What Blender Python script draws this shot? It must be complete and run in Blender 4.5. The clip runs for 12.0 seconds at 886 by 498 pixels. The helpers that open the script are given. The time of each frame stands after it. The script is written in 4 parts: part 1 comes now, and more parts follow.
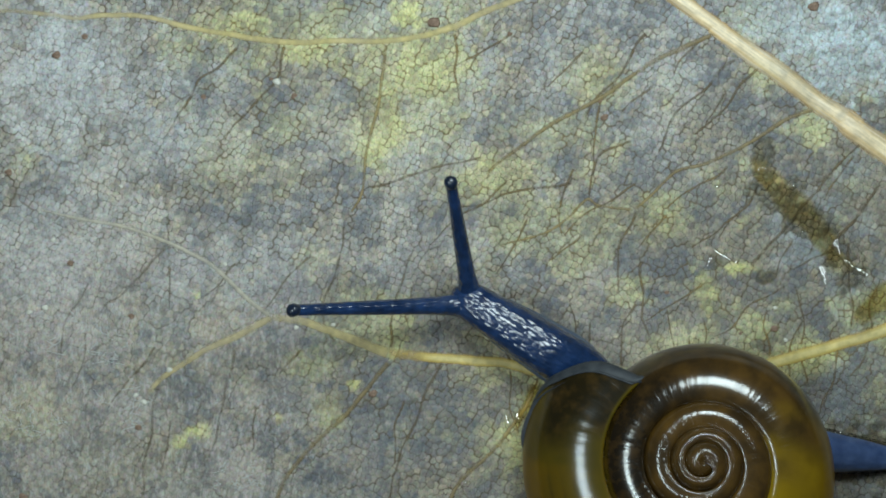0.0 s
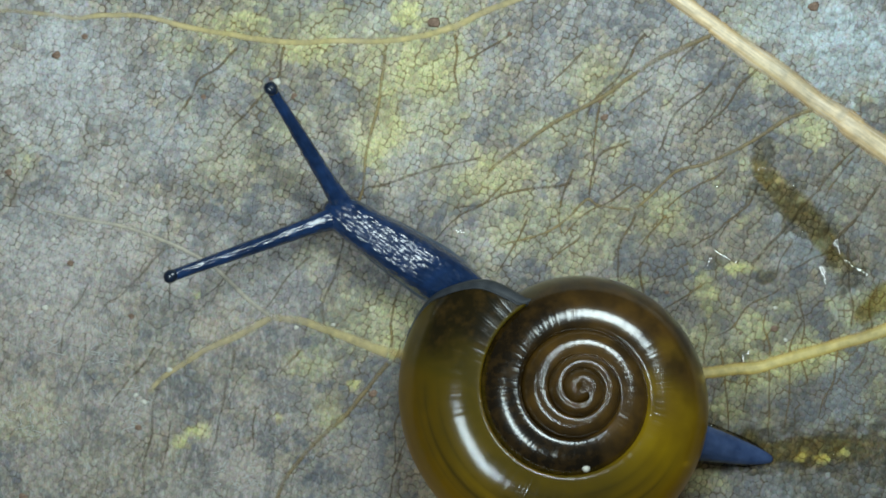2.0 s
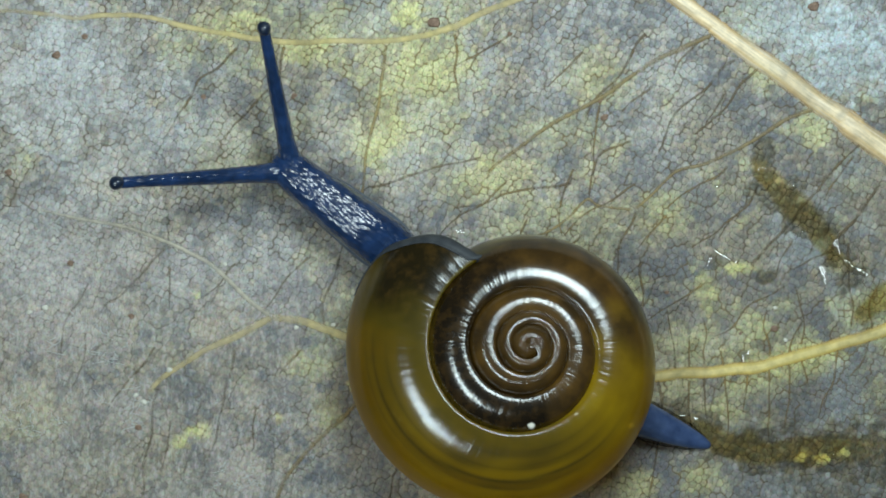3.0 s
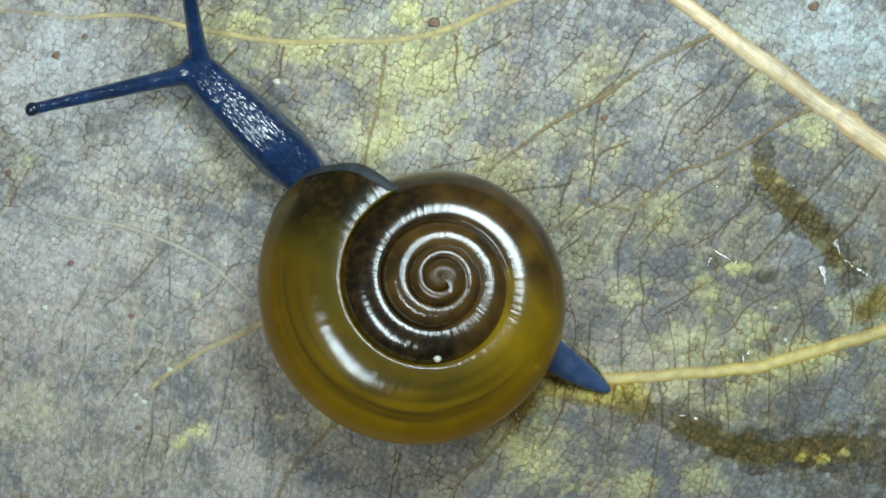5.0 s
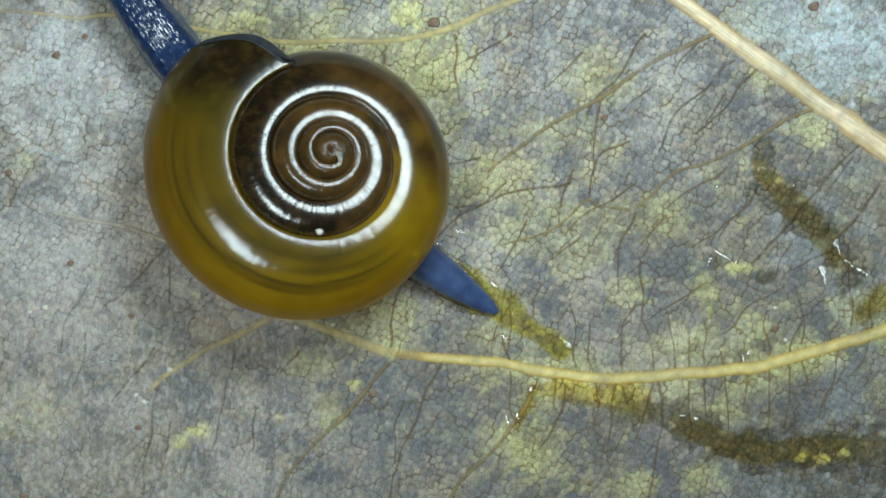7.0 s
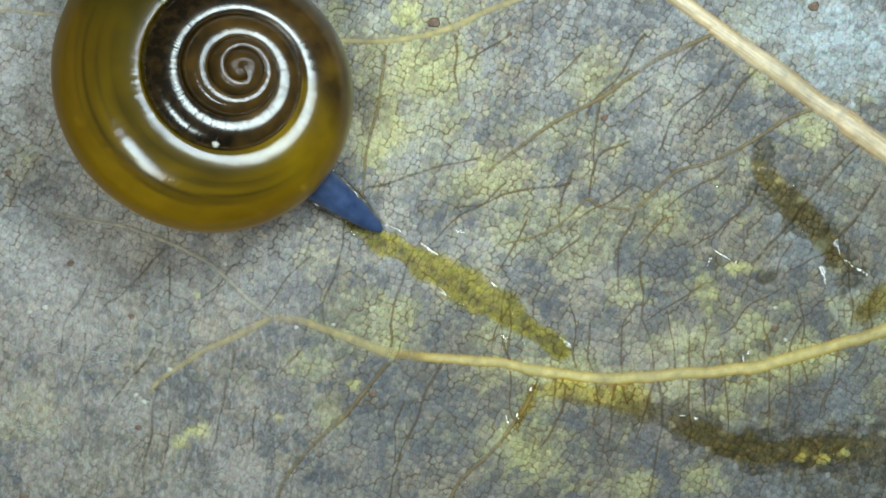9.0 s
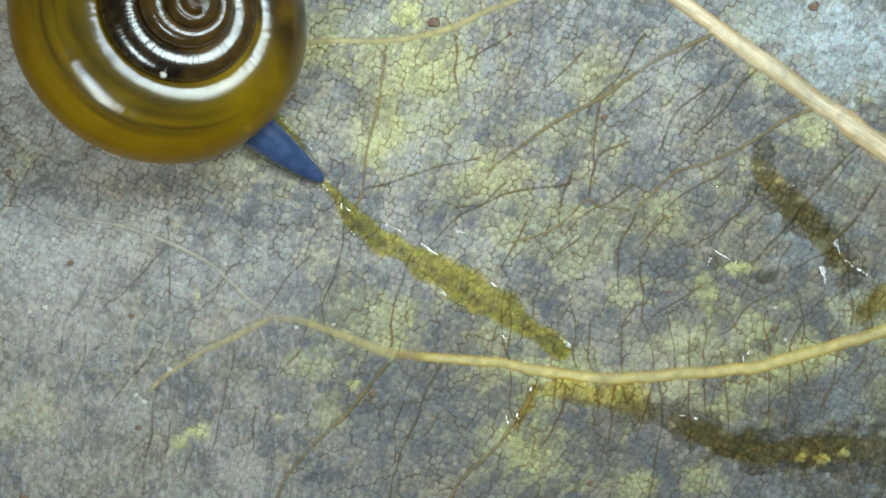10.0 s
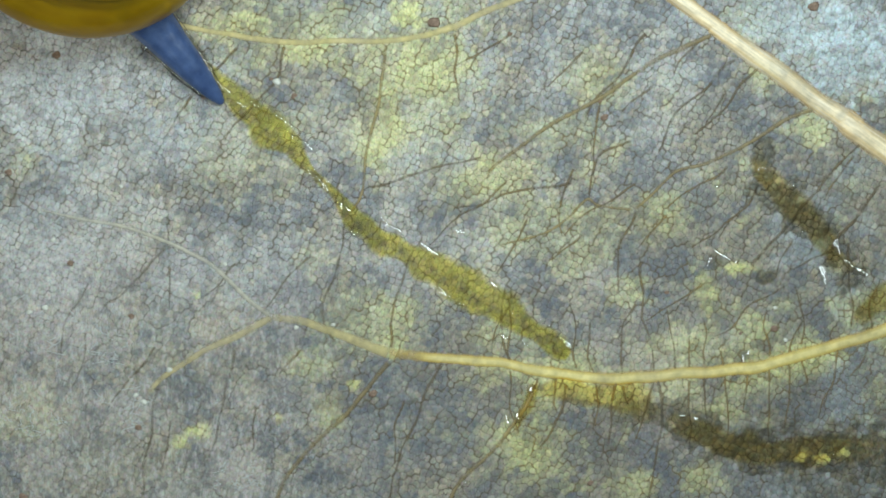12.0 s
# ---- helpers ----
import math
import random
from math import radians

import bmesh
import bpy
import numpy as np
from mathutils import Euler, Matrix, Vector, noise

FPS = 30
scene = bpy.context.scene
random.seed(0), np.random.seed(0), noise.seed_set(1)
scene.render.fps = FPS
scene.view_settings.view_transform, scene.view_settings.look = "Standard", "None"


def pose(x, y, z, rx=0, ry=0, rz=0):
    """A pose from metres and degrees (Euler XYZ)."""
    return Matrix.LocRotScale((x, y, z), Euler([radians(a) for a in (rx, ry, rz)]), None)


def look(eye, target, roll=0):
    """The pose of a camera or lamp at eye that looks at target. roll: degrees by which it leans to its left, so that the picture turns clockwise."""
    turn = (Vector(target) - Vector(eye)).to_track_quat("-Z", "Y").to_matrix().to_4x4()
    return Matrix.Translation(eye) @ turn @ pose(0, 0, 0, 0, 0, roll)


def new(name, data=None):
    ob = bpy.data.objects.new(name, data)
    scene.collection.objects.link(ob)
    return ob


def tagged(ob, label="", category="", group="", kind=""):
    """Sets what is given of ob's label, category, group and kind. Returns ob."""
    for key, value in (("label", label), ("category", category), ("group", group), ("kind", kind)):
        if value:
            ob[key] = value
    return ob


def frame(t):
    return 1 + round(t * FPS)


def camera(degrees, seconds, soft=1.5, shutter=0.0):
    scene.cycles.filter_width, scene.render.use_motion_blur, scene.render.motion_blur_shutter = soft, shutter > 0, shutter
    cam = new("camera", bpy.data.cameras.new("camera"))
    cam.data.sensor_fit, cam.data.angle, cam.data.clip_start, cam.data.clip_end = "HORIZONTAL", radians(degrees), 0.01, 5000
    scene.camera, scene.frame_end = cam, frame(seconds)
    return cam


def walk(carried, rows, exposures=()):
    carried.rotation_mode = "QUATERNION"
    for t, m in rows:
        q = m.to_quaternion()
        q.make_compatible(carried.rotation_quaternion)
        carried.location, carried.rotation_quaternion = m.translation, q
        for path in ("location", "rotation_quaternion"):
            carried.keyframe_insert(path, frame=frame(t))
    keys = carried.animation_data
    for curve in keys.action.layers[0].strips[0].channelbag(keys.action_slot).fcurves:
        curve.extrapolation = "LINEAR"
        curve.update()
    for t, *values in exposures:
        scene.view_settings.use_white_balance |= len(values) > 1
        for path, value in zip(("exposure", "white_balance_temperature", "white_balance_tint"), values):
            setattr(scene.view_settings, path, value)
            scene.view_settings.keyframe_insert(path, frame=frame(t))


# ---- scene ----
MM = 0.001
U = 0.02 * MM            # one chart unit of the leaf: u to the right, v towards the bottom edge
EYE = 149.2 * MM         # height of the lens over the leaf


def chart(u, v, z=0.0):
    """Chart place, as seen from the lens, of a point z metres over the leaf."""
    k = U * (EYE - z) / EYE
    return Vector(((u - 784) * k, (441 - v) * k, z))


cam = camera(12.0, 12.0, soft=1.85)
walk(cam, [(0, pose(0, 0, EYE)), (12, pose(0, 0, EYE))],
     exposures=[(0, -0.33), (1, -0.34), (2, -0.30), (3, -0.18), (4.8, 0.01), (5.4, 0.01), (6, -0.16), (7, -0.14), (9, -0.12), (12, -0.10)])

# ---- world and lamps ----
world = bpy.data.worlds.new("dim_room")
scene.world = world
world.use_nodes = True
world.node_tree.nodes["Background"].inputs["Color"].default_value = (0.70, 0.86, 0.95, 1)
world.node_tree.nodes["Background"].inputs["Strength"].default_value = 0.068


def panel_lamp(name, eye, target, sx, sy, watts, colour):
    data = bpy.data.lights.new(name, "AREA")
    data.shape, data.size, data.size_y, data.energy, data.color = "RECTANGLE", sx * MM, sy * MM, watts, colour
    ob = new(name, data)
    ob.matrix_world = look(Vector(eye) * MM, Vector(target) * MM)
    return ob


panel_lamp("lamp_panel_upper", (10, 22, 44), (0, 4, 0), 20, 14, 0.0224, (0.815, 1.0, 1.015))
for away in (-6.3, 6.3):      # the lower panel has two fields
    panel_lamp("lamp_panel_lower", (-26 + 0.29 * away, -8 - 0.95 * away, 60), (0.29 * away, -0.95 * away, 0), 11, 11, 0.0097, (0.815, 1.0, 1.015))

# ---- masks over the leaf ----
rng = np.random.RandomState(4)
LATTICE = rng.rand(12, 128, 128)


def noise2(x, y, size, k):
    """Smooth value noise in 0..1 over metres, with lumps of the given size."""
    p, q = np.asarray(x) / size + 40.3 + 3.1 * k, np.asarray(y) / size + 41.7 + 1.7 * k
    i, j = np.floor(p).astype(int), np.floor(q).astype(int)
    f, g = p - i, q - j
    f, g = f * f * (3 - 2 * f), g * g * (3 - 2 * g)
    t = LATTICE[k % 12]
    a, b = t[i % 128, j % 128], t[(i + 1) % 128, j % 128]
    c, d = t[i % 128, (j + 1) % 128], t[(i + 1) % 128, (j + 1) % 128]
    return (a * (1 - f) + b * f) * (1 - g) + (c * (1 - f) + d * f) * g


def fbm(x, y, size, k):
    return 0.5 * noise2(x, y, size, k) + 0.3 * noise2(x, y, size / 2.1, k + 1) + 0.2 * noise2(x, y, size / 4.3, k + 2)


def step(a, b, x):
    t = np.clip((x - a) / (b - a), 0, 1)
    return t * t * (3 - 2 * t)


def blots(u, v, spots, wobble):
    """Soft-edged spots (u, v, ru, rv, strength) with an uneven rim."""
    out = np.zeros_like(u)
    for a, b, ra, rb, s in spots:
        d = np.sqrt(((u - a) / ra) ** 2 + ((v - b) / rb) ** 2) + wobble
        out = np.maximum(out, s * (1 - step(0.45, 1.25, d)))
    return out


YELLOW_A = [(445, 48, 75, 30, .8), (540, 92, 62, 30, .8), (610, 58, 70, 20, .7), (722, 25, 42, 36, 1), (745, 120, 62, 80, .85),
            (695, 195, 40, 55, .8), (665, 270, 36, 40, .85), (845, 315, 50, 36, .75), (505, 225, 40, 36, .5), (390, 305, 30, 30, .6),
            (560, 455, 34, 30, .5), (320, 90, 60, 40, .4), (1010, 375, 60, 30, .45), (1170, 375, 50, 45, .5), (1100, 512, 44, 26, .7)]
YELLOW_B = [(1250, 515, 28, 42, .7), (1312, 474, 26, 12, 1), (1230, 605, 70, 36, .6), (1330, 585, 50, 36, .6), (700, 545, 45, 42, .6),
            (690, 605, 45, 36, .6), (930, 800, 52, 48, .8), (955, 705, 45, 34, .7), (1090, 700, 60, 34, .7), (350, 763, 28, 12, 1),
            (625, 681, 15, 11, 1), (318, 784, 16, 12, 1), (493, 738, 10, 10, .9), (349, 522, 9, 8, 1), (1530, 540, 60, 40, .7)]
YELLOW_C = [(1440, 225, 34, 40, .7), (1350, 135, 40, 36, .6), (1450, 120, 60, 70, .35), (900, 430, 60, 30, .45), (1020, 450, 60, 40, .35),
            (1060, 130, 44, 34, .5), (1270, 740, 40, 40, .5), (1120, 860, 50, 30, .45), (1240, 850, 40, 40, .5), (60, 740, 70, 50, .5),
            (40, 290, 30, 30, .4), (545, 650, 50, 34, .4), (585, 730, 30, 36, .4), (1418, 806, 14, 10, 1), (1456, 812, 15, 9, 1), (1492, 802, 14, 9, 1), (870, 590, 60, 40, .4)]
YELLOW_D = [(560, 60, 260, 60, .5), (750, 130, 120, 150, .55), (690, 250, 80, 70, .55), (860, 320, 110, 60, .45), (980, 400, 120, 60, .35), (1060, 140, 70, 50, .4), (1000, 230, 90, 40, .35),
            (1160, 390, 90, 50, .35), (390, 280, 80, 60, .35), (1000, 665, 160, 46, .55), (930, 800, 80, 70, .45), (1250, 620, 140, 42, .45), (650, 570, 90, 70, .4), (1440, 95, 30, 60, .6), (1530, 150, 30, 60, .55), (1330, 40, 40, 40, .5)]
DARK_A = [(890, 205, 55, 45, .5), (1010, 110, 50, 50, .5), (1260, 180, 60, 44, .6), (1245, 370, 36, 36, .7), (1100, 430, 36, 30, .6),
          (940, 465, 26, 18, .8), (330, 372, 26, 16, .8), (875, 375, 22, 20, .6), (640, 165, 34, 30, .6), (545, 170, 30, 26, .6),
          (1390, 540, 70, 40, .6), (1430, 715, 60, 26, .6), (770, 580, 60, 40, .45), (560, 590, 60, 40, .35), (1300, 60, 60, 40, .3)]
DARK_B = [(45, 600, 50, 30, .7), (120, 520, 24, 18, .7), (210, 500, 30, 20, .5), (190, 640, 34, 26, .6), (150, 730, 40, 22, .6), (330, 700, 50, 40, .4), (150, 230, 60, 40, .3), (120, 770, 60, 40, .45), (400, 750, 26, 18, .7), (600, 860, 60, 34, .4), (290, 570, 40, 30, .35),
          (960, 735, 40, 34, .5), (1300, 850, 130, 50, .55), (1500, 700, 90, 50, .6), (700, 760, 90, 70, .45), (500, 640, 70, 50, .4), (1010, 820, 60, 50, .5), (820, 760, 60, 60, .5), (830, 220, 34, 30, .45), (1110, 310, 40, 34, .5), (1350, 490, 34, 22, .6), (660, 365, 16, 22, .7), (1420, 862, 190, 50, .75), (1545, 770, 60, 80, .6), (1340, 700, 90, 36, .5)]
PALE_A = [(100, 130, 190, 150, .75), (130, 420, 170, 130, .62), (100, 560, 130, 110, .5), (60, 720, 110, 50, .4), (230, 720, 70, 50, .4),
          (430, 840, 60, 50, .5), (250, 260, 140, 90, .45), (1490, 90, 110, 110, 1.0), (1370, 30, 80, 50, .6), (330, 470, 100, 60, .45),
          (560, 250, 90, 60, .15)]
ROT_A = [(1350, 275, 22, 34, .9), (1345, 320, 22, 40, 1), (1375, 355, 34, 34, .9), (1405, 335, 30, 28, .9), (1420, 385, 40, 36, .9), (1455, 410, 40, 32, 1),
         (1475, 455, 34, 34, .8), (1500, 490, 34, 40, .7), (1535, 540, 30, 50, .45), (1355, 490, 20, 15, .8), (1270, 465, 14, 14, .6)]
ROT_B = [(1115, 725, 40, 30, .5), (1175, 735, 45, 28, .7), (1235, 760, 70, 34, .8), (1290, 790, 54, 28, .75), (1355, 818, 46, 36, 1), (1350, 780, 44, 28, .8),
         (1420, 800, 64, 50, .7), (1500, 805, 66, 60, .8), (1560, 805, 60, 80, .8), (1410, 850, 80, 30, .5), (1480, 868, 110, 30, .5)]


def masks(x, y):
    """Yellowed, dark-spotted, bleached and rotting parts of the blade."""
    u, v = np.asarray(x) / U + 784, 441 - np.asarray(y) / U
    wob = 1.1 * (fbm(x, y, 0.7 * MM, 3) - 0.5) + 0.7 * (noise2(x, y, 0.22 * MM, 8) - 0.5)
    yellow = np.maximum.reduce([blots(u, v, s, wob) for s in (YELLOW_A, YELLOW_B, YELLOW_C, YELLOW_D)])
    yellow = np.maximum(yellow, 0.34 * (step(500, 900, u) + (1 - step(300, 450, v)) * 0.8).clip(0, 1) * step(0.56, 0.74, fbm(x, y, 1.5 * MM, 5)) * step(0.35, 0.6, noise2(x, y, 0.3 * MM, 2)))
    dark = np.maximum(blots(u, v, DARK_A, wob), blots(u, v, DARK_B, wob))
    # chance dark spots; denser at the lower right to stand in for weaker lamp light
    dark = np.maximum(dark, 0.85 * step(0.50, 0.68, fbm(x, y, 0.75 * MM, 9) + 0.07 * step(1000, 1400, u) * step(200, 420, v)) * step(0.3, 0.55, fbm(x, y, 4 * MM, 2)))
    dark = np.maximum(dark, 0.9 * step(0.60, 0.74, 0.75 * noise2(x, y, 0.42 * MM, 10) + 0.25 * noise2(x, y, 0.15 * MM, 11)) * step(0.35, 0.55, noise2(x, y, 3 * MM, 0)))
    pale = np.maximum(blots(u, v, PALE_A, wob), 0.30 * step(0.5, 0.75, fbm(x, y, 2.2 * MM, 1)))
    rot = np.maximum(blots(u, v, ROT_A, wob), blots(u, v, ROT_B, wob * 1.2))
    rim = np.interp(u, [480, 540, 690, 880, 960, 1090, 1180, 1320, 1440, 1568, 1900], [562, 572, 627, 642, 658, 670, 664, 652, 622, 583, 478])
    yellow = np.maximum(yellow, step(860, 1000, u) * (0.85 - 0.3 * wob) * np.exp(-((v - rim - 4) / 40) ** 2) * step(0.3, 0.55, fbm(x, y, 0.9 * MM, 4)))
    warm = np.maximum(step(650, 1650, u + 1.0 * (v - 441) + 200 * wob), 0.65 * step(430, 640, v + 120 * wob))
    sound = 1 - 0.66 * (1 - step(420, 800, u + 160 * wob)) * step(380, 600, v + 120 * wob)
    return {"sound": sound, "warm": warm, "yellow": yellow * (1 - 0.5 * pale), "dark": dark * (1 - yellow) * (1 - 0.8 * pale), "pale": pale, "rot": rot * (1 - 0.75 * blots(u, v, YELLOW_C[-4:-1], wob))}


def relief(x, y):
    """Broad swells of the blade, in metres."""
    return 0.30 * MM * (fbm(x, y, 5 * MM, 6) - 0.5) + 0.07 * MM * (fbm(x, y, 1.1 * MM, 7) - 0.5)


# ---- materials ----
class Nodes:
    """A short way to write node trees."""

    def __init__(self, name):
        self.mat = bpy.data.materials.new(name)
        self.mat.use_nodes = True
        self.tree = self.mat.node_tree
        self.bsdf = self.tree.nodes["Principled BSDF"]
        self.out = self.tree.nodes["Material Output"]
        self.place = self.add("ShaderNodeTexCoord").outputs["Object"]

    def add(self, kind, **values):
        n = self.tree.nodes.new(kind)
        for k, val in values.items():
            self.put(n.inputs[k.replace("_", " ")], val)
        return n

    def put(self, socket, val):
        if isinstance(val, bpy.types.NodeSocket):
            self.tree.links.new(val, socket)
        elif isinstance(val, (tuple, list)) and len(val) == 3 and socket.type == "RGBA":
            socket.default_value = (*val, 1)
        else:
            socket.default_value = val

    def noise(self, size, detail=3.0, rough=0.55, where=None):
        n = self.add("ShaderNodeTexNoise", Scale=1 / size, Detail=detail, Roughness=rough, Vector=where or self.place)
        return n.outputs["Fac"]

    def attr(self, name):
        n = self.tree.nodes.new("ShaderNodeAttribute")
        n.attribute_name = name
        return n.outputs["Fac"]

    def math(self, op, a, b=0.0, c=None):
        n = self.tree.nodes.new("ShaderNodeMath")
        n.operation = op
        self.put(n.inputs[0], a), self.put(n.inputs[1], b)
        if c is not None:
            self.put(n.inputs[2], c)
        return n.outputs[0]

    def span(self, x, a, b, lo=0.0, hi=1.0):
        n = self.add("ShaderNodeMapRange", Value=x)
        for k, val in zip((1, 2, 3, 4), (a, b, lo, hi)):
            n.inputs[k].default_value = val
        return n.outputs[0]

    def mix(self, fac, a, b, mode="MIX"):
        n = self.tree.nodes.new("ShaderNodeMix")
        n.data_type, n.blend_type = "RGBA", mode
        self.put(n.inputs[0], fac), self.put(n.inputs[6], a), self.put(n.inputs[7], b)
        return n.outputs[2]

    def bump(self, height, depth, strength=1.0, normal=None):
        n = self.add("ShaderNodeBump", Height=height, Distance=depth, Strength=strength)
        if normal is not None:
            self.put(n.inputs["Normal"], normal)
        return n.outputs["Normal"]

    def set(self, **values):
        for k, val in values.items():
            self.put(self.bsdf.inputs[k.replace("_", " ")], val)
        if "Normal" in values:
            self.put(self.bsdf.inputs["Coat Normal"], values["Normal"])
        return self.mat


def blade_material():
    n = Nodes("leaf_blade")
    grain, fine = n.noise(0.16 * MM), n.noise(0.05 * MM)
    tone, tint = n.attr("tone"), n.attr("tint")
    axes = n.add("ShaderNodeSeparateXYZ", Vector=n.place)
    place_x, place_y = axes.outputs[0], axes.outputs[1]
    hue = n.add("ShaderNodeTexNoise", Scale=1 / (0.13 * MM), Detail=4.0, Roughness=0.7, Vector=n.place).outputs["Color"]
    turned = n.add("ShaderNodeMapping", Vector=n.place, Rotation=(0, 0, radians(17)), Scale=(3.2, 0.8, 1)).outputs[0]
    streak = n.noise(0.20 * MM, 5, 0.72, turned)
    cool = n.mix(tone, (0.168, 0.162, 0.175), (0.388, 0.372, 0.352))
    cream = n.mix(tone, (0.21, 0.178, 0.148), (0.49, 0.42, 0.315))
    col = n.mix(n.span(tint, 0.15, 0.65), cool, cream)
    col = n.mix(n.math("MULTIPLY", n.attr("warm"), 0.85), col, n.mix(tone, (0.115, 0.10, 0.08), (0.25, 0.21, 0.145)))
    col = n.mix(n.math("MULTIPLY", n.attr("dark"), n.span(grain, 0.25, 0.6, 0.35, 1.0)), col, (0.10, 0.11, 0.135))
    col = n.mix(n.math("MULTIPLY", n.attr("yellow"), n.span(tone, 0.0, 0.6, 0.5, 0.88)), col, n.mix(tone, (0.50, 0.46, 0.16), (0.70, 0.67, 0.29)))
    col = n.mix(n.math("MULTIPLY", n.attr("pale"), n.span(tone, 0.1, 0.7, 0.55, 1.0)), col, n.mix(n.span(place_x, 8 * MM, 12 * MM), n.mix(n.span(place_y, -3 * MM, 4 * MM), (0.50, 0.415, 0.365), (0.60, 0.60, 0.61)), (0.54, 0.62, 0.66)))
    col = n.mix(n.span(n.attr("rot"), 0.10, 0.60, 0.0, 0.88), col, n.mix(n.math("MULTIPLY", n.span(tone, 0.0, 0.6, 0.4, 1.0), n.span(n.noise(0.34 * MM, 3), 0.40, 0.62)), (0.034, 0.030, 0.020), (0.14, 0.105, 0.045)))
    shade = n.math("ADD", n.span(n.attr("cell"), 0, 1, -0.08, 0.08), n.math("MULTIPLY", n.span(fine, 0.25, 0.75, 0.74, 1.26), n.span(streak, 0.3, 0.7, 0.74, 1.26)))
    col = n.mix(1.0, col, n.add("ShaderNodeCombineColor", Red=shade, Green=shade, Blue=shade).outputs[0], "MULTIPLY")
    worn = n.noise(0.42 * MM, 5, 0.7)
    col = n.mix(n.math("MULTIPLY", n.attr("pale"), n.span(worn, 0.50, 0.36, 0.0, 0.75)), col, (0.15, 0.14, 0.145))
    col = n.mix(n.math("MULTIPLY", n.attr("pale"), n.span(n.noise(0.9 * MM, 4, 0.65), 0.54, 0.68, 0.0, 0.45)), col, (0.42, 0.27, 0.18))
    col = n.mix(n.math("MULTIPLY", n.attr("pale"), n.span(n.noise(0.13 * MM, 3, 0.6), 0.62, 0.69, 0.0, 0.75)), col, (0.16, 0.09, 0.065))
    wisp = n.noise(0.55 * MM, 5, 0.75, n.add("ShaderNodeMapping", Vector=n.place, Rotation=(0, 0, radians(25)), Scale=(2.4, 0.9, 1)).outputs[0])
    col = n.mix(n.math("MULTIPLY", n.math("MAXIMUM", n.attr("pale"), n.span(n.attr("sound"), 0.9, 0.4, 0.0, 0.8)), n.span(wisp, 0.50, 0.64, 0.0, 0.55)), col, (0.60, 0.555, 0.53))
    fibre = n.noise(0.085 * MM, 3, 0.6, turned)
    col = n.mix(n.span(fibre, 0.57, 0.70, 0.0, 0.5), col, (0.13, 0.112, 0.095))
    col = n.mix(n.span(n.noise(0.075 * MM, 2, 0.5), 0.66, 0.73, 0.0, 0.55), col, (0.07, 0.06, 0.05))
    col = n.mix(n.span(fibre, 0.30, 0.42, 0.22, 0.0), col, (0.62, 0.61, 0.57))
    col = n.mix(0.34, col, hue, "OVERLAY")
    rough = n.math("SUBTRACT", n.span(grain, 0.3, 0.7, 0.42, 0.68), n.math("MULTIPLY", n.attr("rot"), 0.08))
    return n.set(Base_Color=col, Roughness=rough, Normal=n.bump(n.math("ADD", grain, n.math("MULTIPLY", fine, 0.5)), 0.025 * MM, 0.6))


def vein_material(name, dry, yellowed, bleached, rough=0.5, faint=0.35, along=None):
    """Vein tissue that sinks softly into the blade along its rims."""
    n = Nodes(name)
    col = n.mix(n.math("MULTIPLY", n.attr("yellow"), 0.9), dry, yellowed)
    col = n.mix(n.math("MULTIPLY", n.attr("pale"), 0.75), col, bleached)
    col = n.mix(n.math("MULTIPLY", n.attr("rot"), 0.85), col, (0.02, 0.013, 0.004))
    s = n.span(n.noise(0.25 * MM), 0.25, 0.75, 0.86, 1.14)
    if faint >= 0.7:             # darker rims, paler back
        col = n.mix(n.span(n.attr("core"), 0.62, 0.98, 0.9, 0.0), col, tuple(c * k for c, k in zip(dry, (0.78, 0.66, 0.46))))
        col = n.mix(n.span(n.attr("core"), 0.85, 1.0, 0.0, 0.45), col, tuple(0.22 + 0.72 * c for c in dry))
    if along is not None:        # long fibres
        lie = n.add("ShaderNodeMapping", Vector=n.place, Rotation=(0, 0, radians(along)), Scale=(8.0, 0.6, 1))
        lie.vector_type = "TEXTURE"
        lie = lie.outputs[0]
        fibres = n.noise(0.13 * MM, 4, 0.65, lie)
        s = n.math("MULTIPLY", s, n.span(fibres, 0.3, 0.7, 0.72, 1.28))
        col = n.mix(n.span(n.noise(0.2 * MM, 2, 0.5, lie), 0.48, 0.66, 0.0, 0.6), col, tuple(0.35 + 0.6 * c for c in dry))
    col = n.mix(1.0, col, n.add("ShaderNodeCombineColor", Red=s, Green=s, Blue=s).outputs[0], "MULTIPLY")
    n.set(Base_Color=col, Roughness=rough, Normal=n.bump(n.noise(0.08 * MM), 0.012 * MM, 0.5))
    worn = n.math("MULTIPLY", n.span(n.noise(0.45 * MM, 3), 0.34, 0.62, faint, 1.0), n.span(n.noise(2.5 * MM, 2), 0.35, 0.6, 0.5 + 0.5 * faint, 1.0))
    clear = n.math("SUBTRACT", 1.0, n.math("MULTIPLY", n.math("MULTIPLY", n.attr("core"), n.span(n.attr("sound"), 0.0, 1.0, faint, 1.0)), n.math("MULTIPLY", worn, n.span(n.attr("pale"), 0.0, 1.0, 1.0, 0.6))))
    blend = n.add("ShaderNodeMixShader", Fac=clear)
    n.put(blend.inputs[1], n.bsdf.outputs[0]), n.put(blend.inputs[2], n.add("ShaderNodeBsdfTransparent").outputs[0])
    n.put(n.out.inputs["Surface"], blend.outputs[0])
    return n.mat


